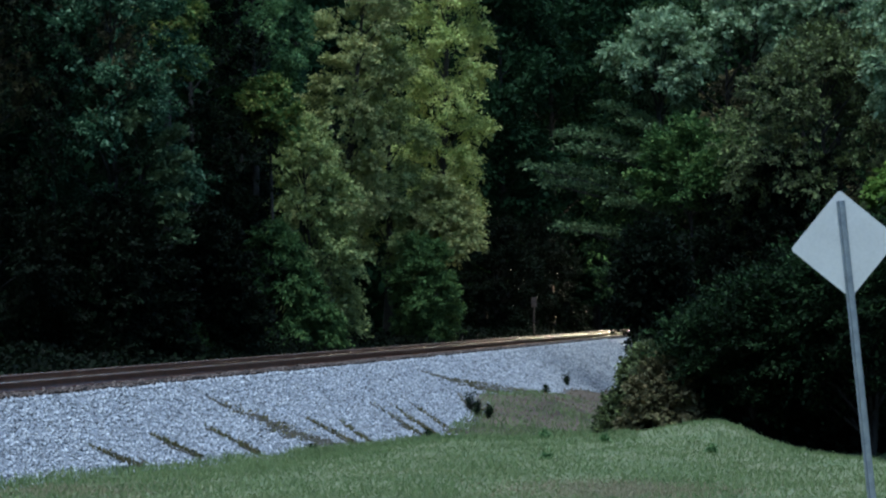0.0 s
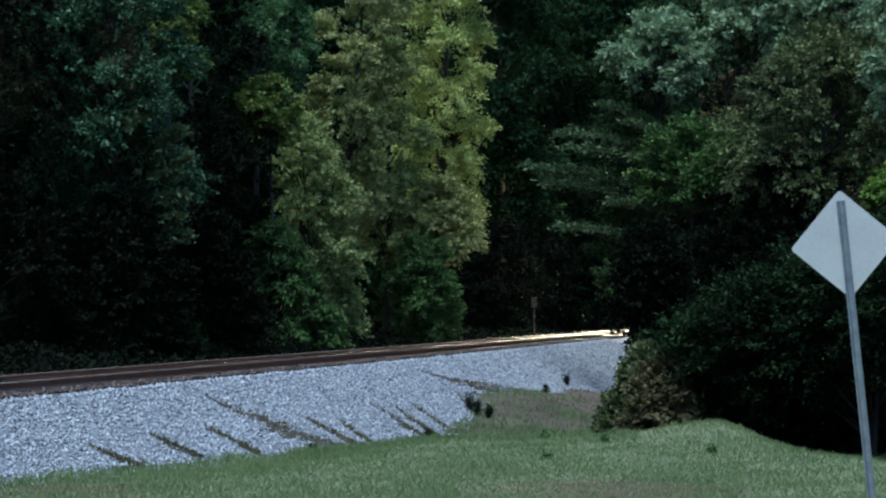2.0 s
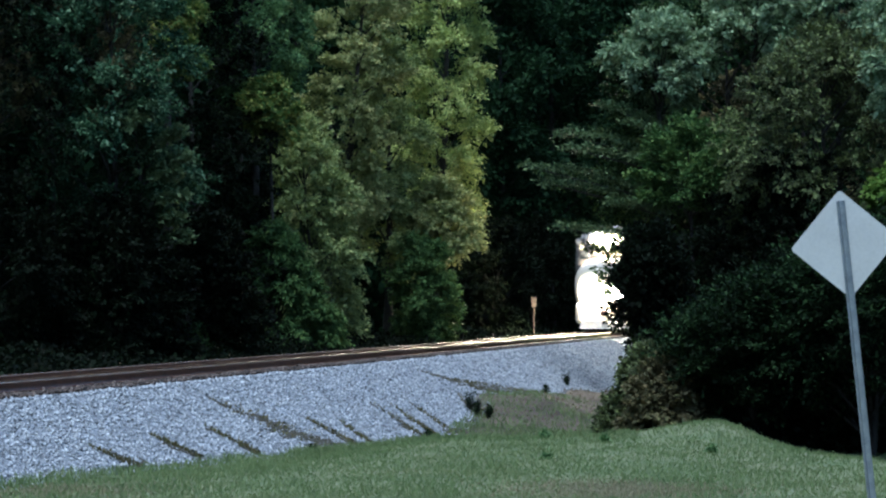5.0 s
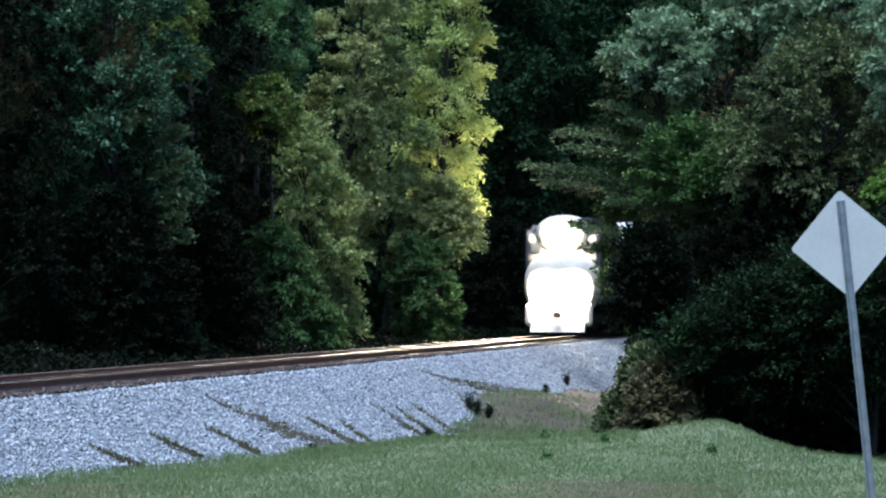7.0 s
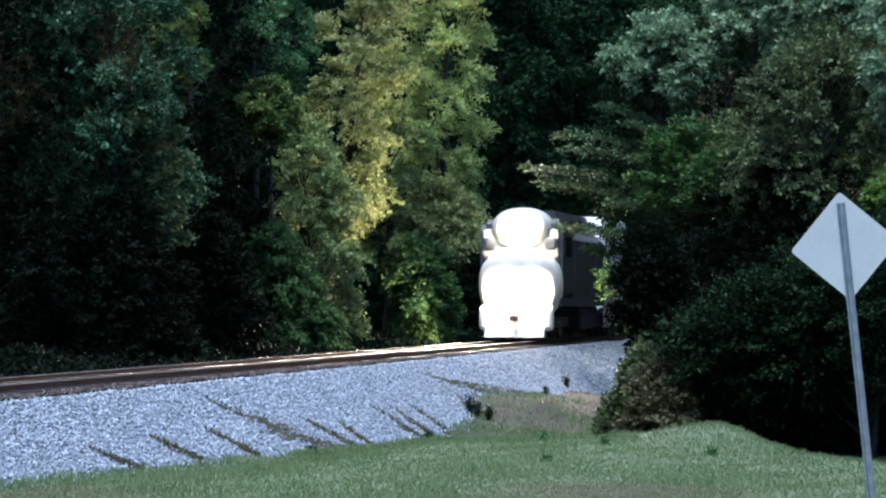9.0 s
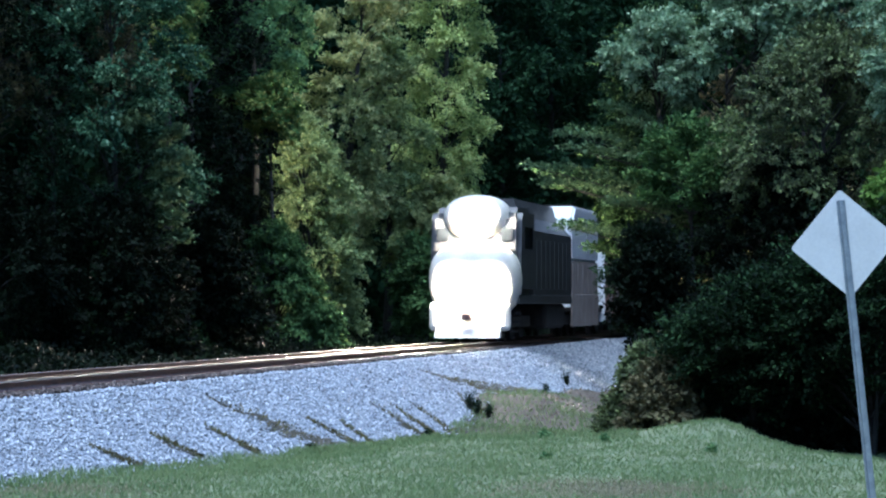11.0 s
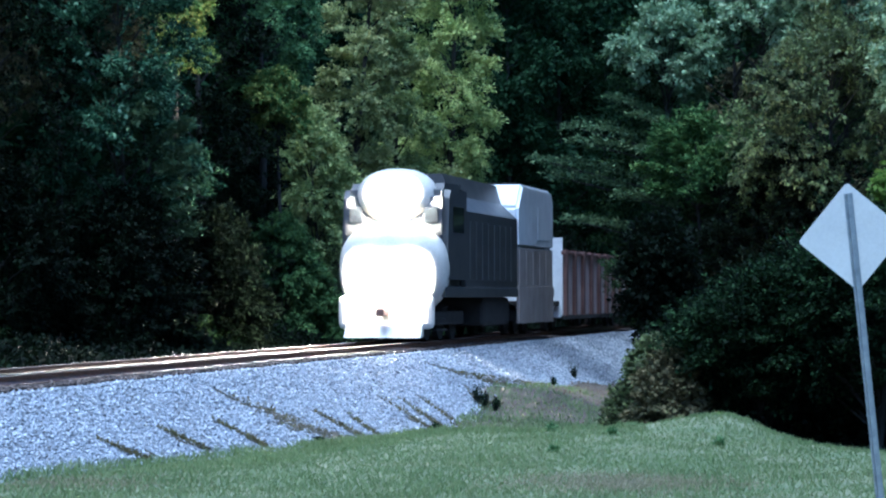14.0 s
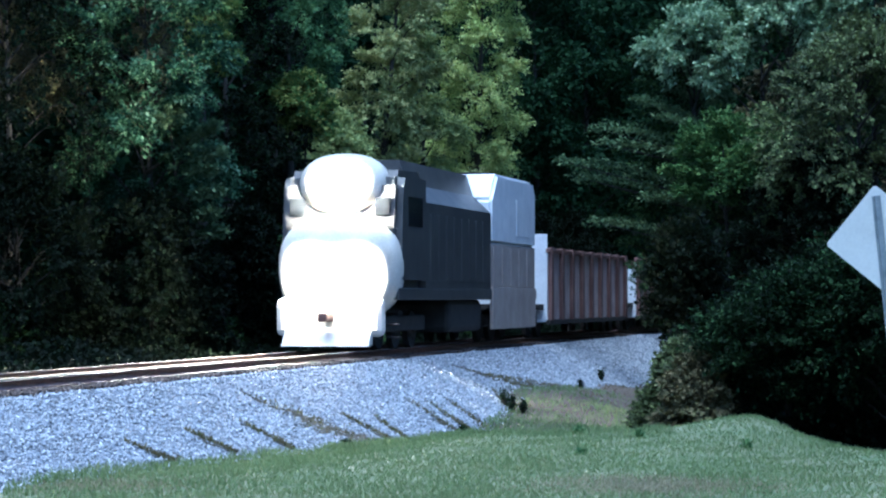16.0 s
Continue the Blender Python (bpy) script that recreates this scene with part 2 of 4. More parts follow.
def build_bed():
    ds = np.concatenate([np.linspace(-4.5, -1.7, 10), np.linspace(-1.4, 1.4, 8), np.linspace(1.7, 6.6, 34)])
    ys = np.arange(14, 230, 0.35)
    D, Y = np.meshgrid(ds, ys)
    X = track_x(Y) + D / 0.977
    Z = bed_z(D) + 0.03 * waves(X * 2.1, Y * 1.7) + np.random.default_rng(3).normal(0, 0.008, D.shape)
    n, k = X.shape
    i = np.arange(n * k).reshape(n, k)
    F = np.stack([i[:-1, :-1], i[:-1, 1:], i[1:, 1:], i[1:, :-1]], axis=-1).reshape(-1, 4)
    me = mesh_from("ballast_bed", np.stack([X, Y, Z], -1).reshape(-1, 3), F, M_BALLAST)
    tagged(new("ballast_bed", me), "sloping bank of pale grey crushed limestone ballast", "ballast", kind="structure")


# dirt runs down the bank: y and offset from the track at the top, the same at the foot, half width
RUNS = [(44.85, 2.04, 46.8, 3.88, 0.40), (36.8, 2.78, 37.3, 3.42, 0.09), (39.7, 2.74, 40.05, 3.46, 0.06), (42.45, 2.75, 42.75, 3.65, 0.07), (48.15, 2.97, 48.3, 4.05, 0.10), (49.85, 3.2, 49.25, 4.04, 0.06),
        (53.95, 2.83, 53.25, 4.24, 0.13), (55.1, 2.99, 54.35, 4.24, 0.12), (62.25, 2.05, 66.8, 3.41, 0.42), (62.35, 2.98, 59.8, 4.35, 0.35), (64.1, 2.5, 71.0, 3.69, 0.40), (56.8, 3.1, 55.8, 4.3, 0.10)]


def run_lines():
    """The furrows, some with a thinner one beside them."""
    rng = np.random.default_rng(2)
    for y0, d0, y1, d1, w in RUNS:
        yield y0, d0, y1, d1, w
        for k in range(2 if w > 0.15 else 1):
            o, c = rng.normal(0, 0.4), 0.3 + 0.4 * rng.random()
            yield y0 + o + (y1 - y0) * c, d0 + (d1 - d0) * c, y1 + o, d1 + 0.1, w * 0.55


def run_mask(d, y):
    """How deep a place lies in one of the dirt runs."""
    best = np.zeros_like(d)
    for y0, d0, y1, d1, w in run_lines():
        k = (d - d0) / (d1 - d0)
        mid = y0 + (y1 - y0) * k + 0.12 * np.sin(d * 7 + y0)
        wide = w * (0.12 + 1.4 * np.clip(k, 0, 1)) * 2.0
        ragged = 0.7 + 0.75 * np.sin(d * 23 + y * 11) * np.sin(y * 17 - d * 9)
        best = np.maximum(best, np.where((k > 0) & (k < 1.15), np.clip((1.35 - np.abs(y - mid) / wide) * ragged * (1.15 - 0.25 * np.clip(k, 0, 1)), 0, 1), 0))
    return best


def scatter_stones(rng, x, y, z, r):
    n = len(x)
    c, q3 = math.cos(math.pi * 2 / 3), math.sin(math.pi * 2 / 3)
    base = np.array([(1, 0, 0), (c, q3, 0), (c, -q3, 0), (0, 0, 0.8), (0, 0, -0.8)], dtype=float)
    V = base[None] * r[:, None, None] * (0.65 + 0.7 * rng.random((n, 5, 1)))
    V = V + rng.normal(0, 0.25, (n, 5, 3)) * r[:, None, None]
    K = unit(rng.normal(size=(n, 3)))[:, None, :]
    ang = rng.random((n, 1, 1)) * 3
    V = V * np.cos(ang) + np.cross(np.broadcast_to(K, V.shape), V) * np.sin(ang) + K * (V * K).sum(-1, keepdims=True) * (1 - np.cos(ang))
    V = V + np.stack([x, y, z + 0.35 * r], -1)[:, None, :]
    tri = np.array([(0, 1, 3), (1, 2, 3), (2, 0, 3), (1, 0, 4), (2, 1, 4), (0, 2, 4)])
    return V.reshape(-1, 3), (tri[None] + 5 * np.arange(n)[:, None, None]).reshape(-1, 3)


def build_stones():
    rng = np.random.default_rng(11)
    n = 125000
    y = 26 + 74 * rng.random(n) ** 1.5
    d = 1.25 + 4.4 * rng.random(n)
    x = track_x(y) + d / 0.977
    z = bed_z(d) + 0.03 * waves(x * 2.1, y * 1.7)
    g = ground_z(x, y)
    keep = (z > g - 0.02 - 0.22 * rng.random(n) ** 3) & (rng.random(n) > run_mask(d, y) * 0.9)
    z = np.maximum(z, g)
    x, y, z = x[keep], y[keep], z[keep]
    V, F = scatter_stones(rng, x, y, z, 0.015 + 0.026 * rng.random(len(x)) ** 2)
    tagged(new("ballast_stones", mesh_from("ballast_stones", V, F, M_STONE)), "loose pale grey crushed limestone stones on the bank", "ballast", kind="stuff")
    n = 22000
    y = 28 + 70 * rng.random(n) ** 1.4
    d = -1.5 + 2.95 * rng.random(n)
    x = track_x(y) + d / 0.977
    V, F = scatter_stones(rng, x, y, np.maximum(bed_z(d) + 0.03 * waves(x * 2.1, y * 1.7), RAIL - 0.215) + 0.035 * rng.random(n), 0.02 + 0.026 * rng.random(n))
    tagged(new("stained_ballast", mesh_from("stained_ballast", V, F, M_STAINED)), "rust-stained dark ballast between the rails", "ballast", kind="stuff")


def build_runs():
    """Dark washed-out dirt lying in the furrows of the bank."""
    rng = np.random.default_rng(5)
    V, F = [], []
    for y0, d0, y1, d1, w in run_lines():
        ks = np.linspace(0, 1, 26)
        first = len(V)
        for k in ks:
            d = d0 + (d1 - d0) * k
            y = y0 + (y1 - y0) * k + 0.12 * math.sin(d * 7 + y0)
            wide = w * (0.04 + 1.5 * k ** 1.1) * (0.4 + 1.2 * rng.random()) * 1.7
            for e in (-1, 0, 1):
                yy = y + e * wide * 1.5
                xx = float(track_x(yy)) + d / 0.977
                V.append((xx, yy, float(bed_z(d)) + 0.03 * float(waves(xx * 2.1, yy * 1.7)) + (0.03 if e == 0 else -0.02)))
        for i in range(len(ks) - 1):
            for e in range(2):
                a = first + i * 3 + e
                F.append((a, a + 1, a + 4, a + 3))
    tagged(new("dirt_runs", mesh_from("dirt_runs", V, F, M_SILT)), "dark dirt washed down the ballast bank in furrows", "dirt", kind="stuff")


def build_track():
    track = tagged(new("railway_track"), "single railway track with rusty rails on dark ties", "railway track", kind="structure")
    ys = np.arange(12, 232, 1.0)
    for e in (-1, 1):
        off = e * 0.755
        for name, prof, mat, lab in (
                ("rail", [(-0.07, -0.17), (-0.07, -0.155), (-0.012, -0.135), (-0.012, -0.045), (-0.035, -0.03), (-0.035, -0.004),
                          (0.035, -0.004), (0.035, -0.03), (0.012, -0.045), (0.012, -0.135), (0.07, -0.155), (0.07, -0.17)], M_RUST, "rusty brown steel rail"),
                ("rail_head", [(-0.037, -0.026), (-0.037, -0.012), (-0.034, -0.006), (-0.027, -0.0025), (-0.014, -0.0005), (0, 0.0), (0.014, -0.0005), (0.027, -0.0025), (0.034, -0.006), (0.037, -0.012), (0.037, -0.026)], M_RAILTOP, "polished running surface")):
            k = len(prof)
            V = [(float(track_x(y)) + (off + px) / 0.977, y, RAIL + pz) for y in ys for px, pz in prof]
            F = [(i * k + j, i * k + (j + 1) % k, (i + 1) * k + (j + 1) % k, (i + 1) * k + j) for i in range(len(ys) - 1) for j in range(k)]
            ob = new(name, mesh_from(name, V, F, mat))
            if name == "rail_head":
                smooth(ob.data)
            if name == "rail":
                rail = ob
                ob.parent = track
            else:
                ob.parent = rail
            tagged(ob, lab)
    tie = bpy.data.meshes.new("tie")
    bm = boxed(-1.3, 1.3, -0.115, 0.115, -0.37, -0.175, bevel=0.012)
    bm.to_mesh(tie)
    bm.free()
    tie.materials.append(M_TIE)
    for i in range(280):
        y = 28 + i * 0.5
        ob = new("tie", tie)
        ob.parent = track
        ob.matrix_local = pose(float(track_x(y)) + 0.05 * math.sin(i * 12.9), y, RAIL + 0.012 * math.sin(i * 7.3), 0, 0.6 * math.sin(i * 3.1), -12.3 + 1.5 * math.sin(i * 5.7))
    return track


build_ground()
build_bed()
build_stones()
build_runs()
build_track()


# ---- trees ----
def crown_cloud(rng, lobes, sprays, per, size, droop=0.25, spread=0.24, long=2.2):
    """Leaves in sprays round lobes: each lobe is (centre, radius); sprays stand on the lobe's upper shell."""
    C = np.array([c for c, r in lobes])
    R = np.array([r for c, r in lobes])
    mid = C.mean(0)
    n = len(C) * sprays
    which = np.repeat(np.arange(len(C)), sprays)
    u = unit(rng.normal(size=(n, 3)) + 0.4 * unit(C[which] - mid) + (0, 0, 0.55))
    pos = C[which] + u * R[which, None] * (0.45 + 0.6 * rng.random((n, 1)) ** 0.6) * (1, 1, 0.8)
    way = unit(u + 0.5 * unit(pos - mid) + rng.normal(0, 0.3, (n, 3)) - (0, 0, droop))
    w = np.repeat(np.arange(n), per)
    m = len(w)
    along = rng.random((m, 1)) * 1.1 - 0.25
    bend = np.array((0, 0, -0.25)) * along ** 2 * spread
    P = pos[w] + way[w] * along * spread * long + bend + rng.normal(0, 1, (m, 3)) * spread * (0.34, 0.34, 0.2) * (1.15 - 0.6 * np.clip(along, 0, 1))
    D = way[w] * 0.8 + rng.normal(0, 0.6, (m, 3)) - (0, 0, droop)
    N = np.array((0, 0, 1.0)) + 0.4 * way[w] + rng.normal(0, 0.5, (m, 3))
    L = size * (0.6 + 0.8 * rng.random(m))
    return leaves(P, D, N, L, L * (0.24 + 0.1 * rng.random(m)))


def bough_leaves(rng, foot, tip, size, count=22, per=30):
    """A flat, layered bough: side twigs in pairs along its outer part, leaves lying level on them."""
    way = unit(tip - foot)
    flat = unit(np.cross(way, (0, 0, 1.0)))
    reach = float(np.linalg.norm(tip - foot))
    P, D = [], []
    for i in range(count):
        k = 0.35 + 0.65 * (i + rng.random() * 0.6) / count
        at = foot + (tip - foot) * k + (0, 0, 0.22 * math.sin(math.pi * k) * reach * 0.35)
        out = unit(way * 0.75 + flat * (1 if i % 2 else -1) * (1.15 - 0.9 * k) + (0, 0, rng.normal(0.05, 0.12)))
        long = (0.30 + 0.22 * rng.random()) * (1.45 - k) * min(reach, 3.6) * 0.55
        q = rng.random((per, 1))
        P.append(at + out * q * long + rng.normal(0, 1, (per, 3)) * (0.09, 0.09, 0.07) - (0, 0, 0.12) * q ** 2)
        D.append(out + rng.normal(0, 0.5, (per, 3)) - (0, 0, 0.12))
    P, D = np.concatenate(P), np.concatenate(D)
    n = len(P)
    L = size * (0.7 + 0.7 * rng.random(n))
    return leaves(P, D, np.array((0, 0, 1.0)) + rng.normal(0, 0.42, (n, 3)), L, L * (0.26 + 0.1 * rng.random(n)))


def tree(name, label, x, y, height, radius, low, leaf, seed, lobes=26, sprays=32, per=40, size=0.14, lean=0.0, group="trees along the railway", front=0.35, category="tree", lobe=0.36, spread=0.24, droop=0.25, hollow=0.0, long=2.2, limbs=(), boughs=(), recess=0.45):
    """A broadleaf tree: tapered trunk, limbs to every lobe of the crown, layered boughs, and the leaves."""
    rng = np.random.default_rng(seed)
    z0 = float(ground_z(x, y)) - 0.1
    root = tagged(new(name), label, category, group)
    root.location = (x, y, z0)
    out = []
    for i in range(lobes):
        k = (i + rng.random()) / lobes
        h = low + (height - low) * k
        wide = radius * (0.55 + 0.45 * math.sin(math.pi * min(1, 0.25 + k * 0.75))) * (1 if k < 0.75 else 1 - (k - 0.75) * 2.2)
        an = i * 2.4 + rng.normal(0, 0.5)
        q = wide * (0.5 + 0.5 * rng.random())
        back = front * wide if k > hollow else -recess * radius * (hollow - k) / hollow
        out.append((np.array((math.cos(an) * q + lean * k, math.sin(an) * q - back, h)), radius * lobe * (0.6 + 0.8 * rng.random())))
    for dx, dy, h, r in limbs:
        out.append((np.array((dx, dy, h)), r))
    top = np.array((lean * 0.6, 0, height * 0.86))
    trunk = [(np.array((0, 0, 0.0)), height * 0.014 + 0.05), (np.array((0.1, 0.05, height * 0.15)), height * 0.011 + 0.03), (top * 0.5 + (0.15, 0, 0), height * 0.008), (top, 0.03)]
    paths = [trunk]
    for c, r in out:
        s = float(np.clip((c[2] - 0.8 - 0.3 * np.linalg.norm(c[:2])) / top[2], 0.12, 0.95))
        a0 = top * s
        paths.append([(a0, 0.03 + 0.006 * radius), (a0 * 0.5 + c * 0.5 + (0, 0, 0.3), 0.022), (c, 0.008)])
    V, F = crown_cloud(rng, out, sprays, per, size, droop, spread, long)
    sheets = [V]
    for dx, dy, h in boughs:
        tip = np.array((dx, dy, h), dtype=float)
        s = float(np.clip((h - 0.3 * np.linalg.norm(tip[:2])) / top[2], 0.12, 0.95))
        foot = top * s
        paths.append([(foot, 0.05), (foot * 0.5 + tip * 0.5 + (0, 0, 0.2), 0.03), (tip, 0.008)])
        sheets.append(bough_leaves(rng, foot, tip, size)[0])
    V = np.concatenate(sheets)
    V[:, 2] = np.maximum(V[:, 2], 0.06)
    tv, tf = tubes(paths)
    tr = new("trunk", mesh_from("trunk", tv, tf, M_BARK))
    tr.parent = root
    cr = new("crown", mesh_from("crown", V, np.arange(len(V)).reshape(-1, 4), leaf))
    cr.parent = root
    return root


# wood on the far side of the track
tree("tree", "broadleaf tree with shade-darkened leaves at the wood's edge", -13.2, 66, 13.5, 3.4, 1.0, L_EDGE, 1, hollow=0.4, lobes=30)
tree("tree", "dark tree with browning leaves at the wood's edge", -11.6, 69.5, 13, 2.6, 7.6, L_BROWN, 2, lobes=22)
tree("tree", "tall blue-green broadleaf tree beside the track", -9.4, 67, 11.6, 2.1, 4.6, L_BLUE, 3, lobe=0.4, lobes=22, hollow=0.3,
     boughs=[(1.3, -1.2, 6.9), (1.5, -1.0, 6.2), (1.5, -1.1, 5.4), (1.6, -0.8, 4.6), (1.2, -1.4, 7.6), (0.3, -1.9, 8.4), (-0.7, -1.9, 7.9)])
tree("tree", "slim tree with grey-green sprays before the dark wood", -8.5, 66.2, 7.4, 0.5, 6.0, L_SPRAY, 61, lobes=3, sprays=10, lobe=0.5,
     boughs=[(1.2, -0.5, 6.9), (1.35, -0.4, 6.2), (1.1, -0.6, 5.7), (1.3, -0.5, 5.1), (1.2, -0.5, 4.5), (1.35, -0.3, 4.0)])
tree("tree", "dark green tree with yellowing top leaves", -8.7, 74, 15, 0.95, 9.4, L_YELLOW, 4, lobes=20, boughs=[(0.9, -1.2, 10.2), (0.6, -1.3, 9.4), (1.2, -0.8, 11.2)])
tree("tree", "broadleaf tree with shade-darkened leaves deep in the wood", -8.6, 80, 15, 3.0, 0.8, L_EDGE, 5, hollow=0.5, lobes=32)
tree("tree", "broadleaf tree with shade-darkened leaves deep in the wood", -9.0, 104, 17, 3.2, 0.8, L_EDGE, 25, size=0.22, per=30)
tree("tree", "green broadleaf tree in the wood", -6.7, 83, 16, 1.8, 8.8, L_WOOD, 58, lobes=24, lobe=0.32)
tree("tree", "slim tree with yellow-green sprays in the wood", -5.9, 80.5, 9.5, 0.7, 8.0, L_YELLOW, 44, lobes=6, boughs=[(1.0, -0.6, 8.7), (-0.9, -0.6, 9.0), (0.3, -1.2, 8.3)])
tree("tree", "pale olive broadleaf tree standing out of the wood", -4.6, 92, 17.5, 1.9, 5.0, L_OLIVE, 6, lean=2.7, lobes=30, lobe=0.34,
     boughs=[(2.2, -1.0, 9.2), (2.1, -1.0, 7.6), (-0.8, -1.4, 7.6), (-1.0, -1.2, 9.9), (0.2, -1.9, 11.4), (3.4, -0.8, 11.0)])
tree("tree", "dusty green tree standing below the pale olive one", -4.9, 88, 8.6, 1.7, 1.0, L_DUSK, 45, lobes=26, hollow=0.35, lean=-0.5)
tree("tree", "pale green tree with a soft feathery crown", -0.5, 100, 19.5, 1.75, 6.0, L_SOFT, 7, size=0.12, per=60, spread=0.34, lean=1.3, lobe=0.36, lobes=30)
tree("tree", "dusty green tree between two pale ones", -2.3, 96, 14, 1.35, 3.6, L_DUSK, 60, lobes=22, lobe=0.34)
tree("tree", "yellowing low tree beside the bend", 0.0, 96, 6.6, 1.15, 4.0, L_OLIVE, 26, lobes=16)
tree("tree", "dim green understory tree beside the track", -0.8, 93, 4.3, 1.3, 0.6, L_VINE, 46, lobes=18, hollow=0.4)
tree("tree", "tree with shade-darkened leaves and feathery crown", 3.2, 134, 22, 3.4, 6.5, L_FAR, 8, size=0.3, per=26, spread=0.5, front=0.8)
tree("tree", "tree by the bend with shade-darkened leaves", 6.5, 144, 24, 4.4, 6.0, L_FAR, 9, size=0.36, per=26, spread=0.5, front=0.8)
tree("tree", "tree by the bend with shade-darkened leaves", 10.0, 154, 24, 5.0, 1.0, L_FAR, 10, size=0.36, per=26, spread=0.5)
tree("tree", "tree by the bend with shade-darkened leaves", 2.5, 150, 24, 5.0, 1.0, L_FAR, 31, size=0.36, per=26, spread=0.5)
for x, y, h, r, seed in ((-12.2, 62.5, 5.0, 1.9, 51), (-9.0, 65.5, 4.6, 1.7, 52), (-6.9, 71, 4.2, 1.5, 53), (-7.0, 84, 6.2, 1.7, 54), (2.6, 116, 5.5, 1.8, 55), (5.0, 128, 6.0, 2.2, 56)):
    tree("tree", "understory tree with shade-darkened leaves before the dark wood", x, y, h, r, 0.5, L_SHADE, seed, lobes=24, sprays=26)
# wood on the near side, over the bend
tree("tree", "dark broadleaf tree reaching over the track", 9.8, 82, 14, 4.0, 4.6, L_DARK, 11, lobes=34, lobe=0.26, long=2.6,
     boughs=[(-6.5, -2, 7.7), (-6.0, -2.2, 7.2), (-5.4, -2, 9.1), (-5.6, -2, 5.9), (-5.0, -2, 8.3), (-4.4, -2, 9.9), (-4.9, -2.4, 5.1), (-3.9, -2.6, 6.6), (-3.4, -2.8, 5.7), (-3.2, -3.0, 7.5), (-2.4, -3.2, 4.9), (-1.4, -3.4, 6.1), (-0.6, -3.5, 7.1)])
tree("tree", "tree with long level sprays of grey-green leaves", 9.3, 79.5, 9.4, 0.9, 6.6, L_SPRAY, 57, lobes=6, sprays=14, lobe=0.3,
     boughs=[(-6.5, -1.5, 7.8), (-6.0, -1.2, 7.3), (-5.5, -1.5, 8.9), (-5.2, -1.8, 8.4), (-3.9, -1.6, 9.8), (-3.2, -1.8, 9.2), (-5.4, -1.5, 5.8), (-3.0, -2.0, 8.1), (-2.6, -2.2, 7.5), (-1.6, -2.0, 8.6), (-3.8, -2.0, 6.6), (0.6, -2.2, 7.2), (1.8, -2.0, 6.8)])
tree("tree", "slim tree with pale grey-green leaf clusters", 7.2, 79, 12.6, 1.5, 10.1, L_PALE, 12, lobe=0.34, lobes=14, long=1.6)
tree("tree", "slim tree with pale grey-green leaf clusters", 10.2, 78, 14, 1.7, 11.6, L_PALE, 37, lobe=0.34, lobes=14, long=1.6)
tree("tree", "slim tree with pale grey-green leaf clusters", 12.6, 76, 14, 1.7, 10.8, L_PALE, 38, lobe=0.34, lobes=14, long=1.6)
tree("tree", "young mid green tree with upright shoots", 7.9, 76, 8.6, 1.2, 6.9, L_MID, 13, lobes=8, lobe=0.28, long=3.6, droop=-0.1,
     boughs=[(-1.9, -0.6, 7.4), (-1.5, -0.9, 6.7), (1.6, -0.6, 6.6), (0.9, -1.0, 7.5), (-0.7, -1.2, 8.0), (0.2, -1.3, 6.5)])
tree("tree", "brownish olive tree in the wood's edge", 12.0, 75, 11.6, 2.7, 6.2, L_UMBER, 14, lobes=24, lobe=0.32,
     boughs=[(-2.6, -1.2, 7.4), (-2.0, -1.8, 8.6), (-0.8, -2.4, 7.0), (0.8, -2.2, 7.8), (-1.4, -2.2, 6.4), (1.6, -1.8, 6.3)])
tree("tree", "bright green young tree at the wood's edge", 13.6, 68, 7.2, 1.0, 5.4, L_LIME, 27, lobes=8, lobe=0.42, boughs=[(-1.3, -0.5, 6.2), (-1.0, -0.8, 5.6), (-0.6, -0.9, 6.9)])
tree("tree", "mid green tree at the wood's edge", 14.2, 71, 13, 1.6, 9.0, L_PALE, 39, lobes=14)
tree("tree", "shaded brownish green tree in the wood", 13.0, 86, 15, 4.6, 1.5, L_BROWN, 40, size=0.22, per=30)
tree("tree", "tree with shade-darkened leaves behind the bush", 10.6, 74, 7.2, 2.7, 1.0, L_SHADE, 28, lobes=28, boughs=[(-2.9, -1.4, 4.4), (-2.4, -2.0, 5.4), (-0.9, -2.6, 4.8), (0.9, -2.5, 5.2), (2.2, -2.0, 4.6)])
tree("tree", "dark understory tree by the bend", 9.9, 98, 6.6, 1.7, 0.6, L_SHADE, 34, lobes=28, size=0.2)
tree("tree", "dark understory tree by the bend", 13.5, 112, 9, 2.6, 0.6, L_DARK, 35, lobes=26, size=0.22, per=36)
# shrubs
SHRUBS = "shrubs along the railway"
tree("shrub", "vine-covered young tree beside the track", -5.7, 81, 4.4, 1.15, 2.2, L_VINE, 15, lobes=14, group=SHRUBS, category="shrub", size=0.13, droop=0.6, lean=-0.2,
     limbs=[(0.7, -0.5, 3.1, 0.32), (1.15, -0.6, 2.5, 0.28), (1.45, -0.6, 1.9, 0.26), (1.75, -0.6, 1.3, 0.25), (2.05, -0.6, 0.8, 0.24), (-1.1, -0.5, 1.7, 0.3), (-0.9, -0.6, 1.0, 0.3)])
tree("shrub", "low vine-covered shrub beside the track", -4.9, 80, 1.7, 0.9, 0.3, L_VINE, 41, lobes=12, group=SHRUBS, category="shrub", size=0.13, droop=0.6, lean=0.5)
tree("shrub", "low green weeds at the wood's edge", -12.4, 63, 1.3, 1.2, 0.2, L_DARK, 29, lobes=12, group=SHRUBS, category="shrub", size=0.18)
tree("shrub", "low green weeds at the wood's edge", -7.4, 70, 0.9, 1.0, 0.15, L_DARK, 30, lobes=12, group=SHRUBS, category="shrub", size=0.18)
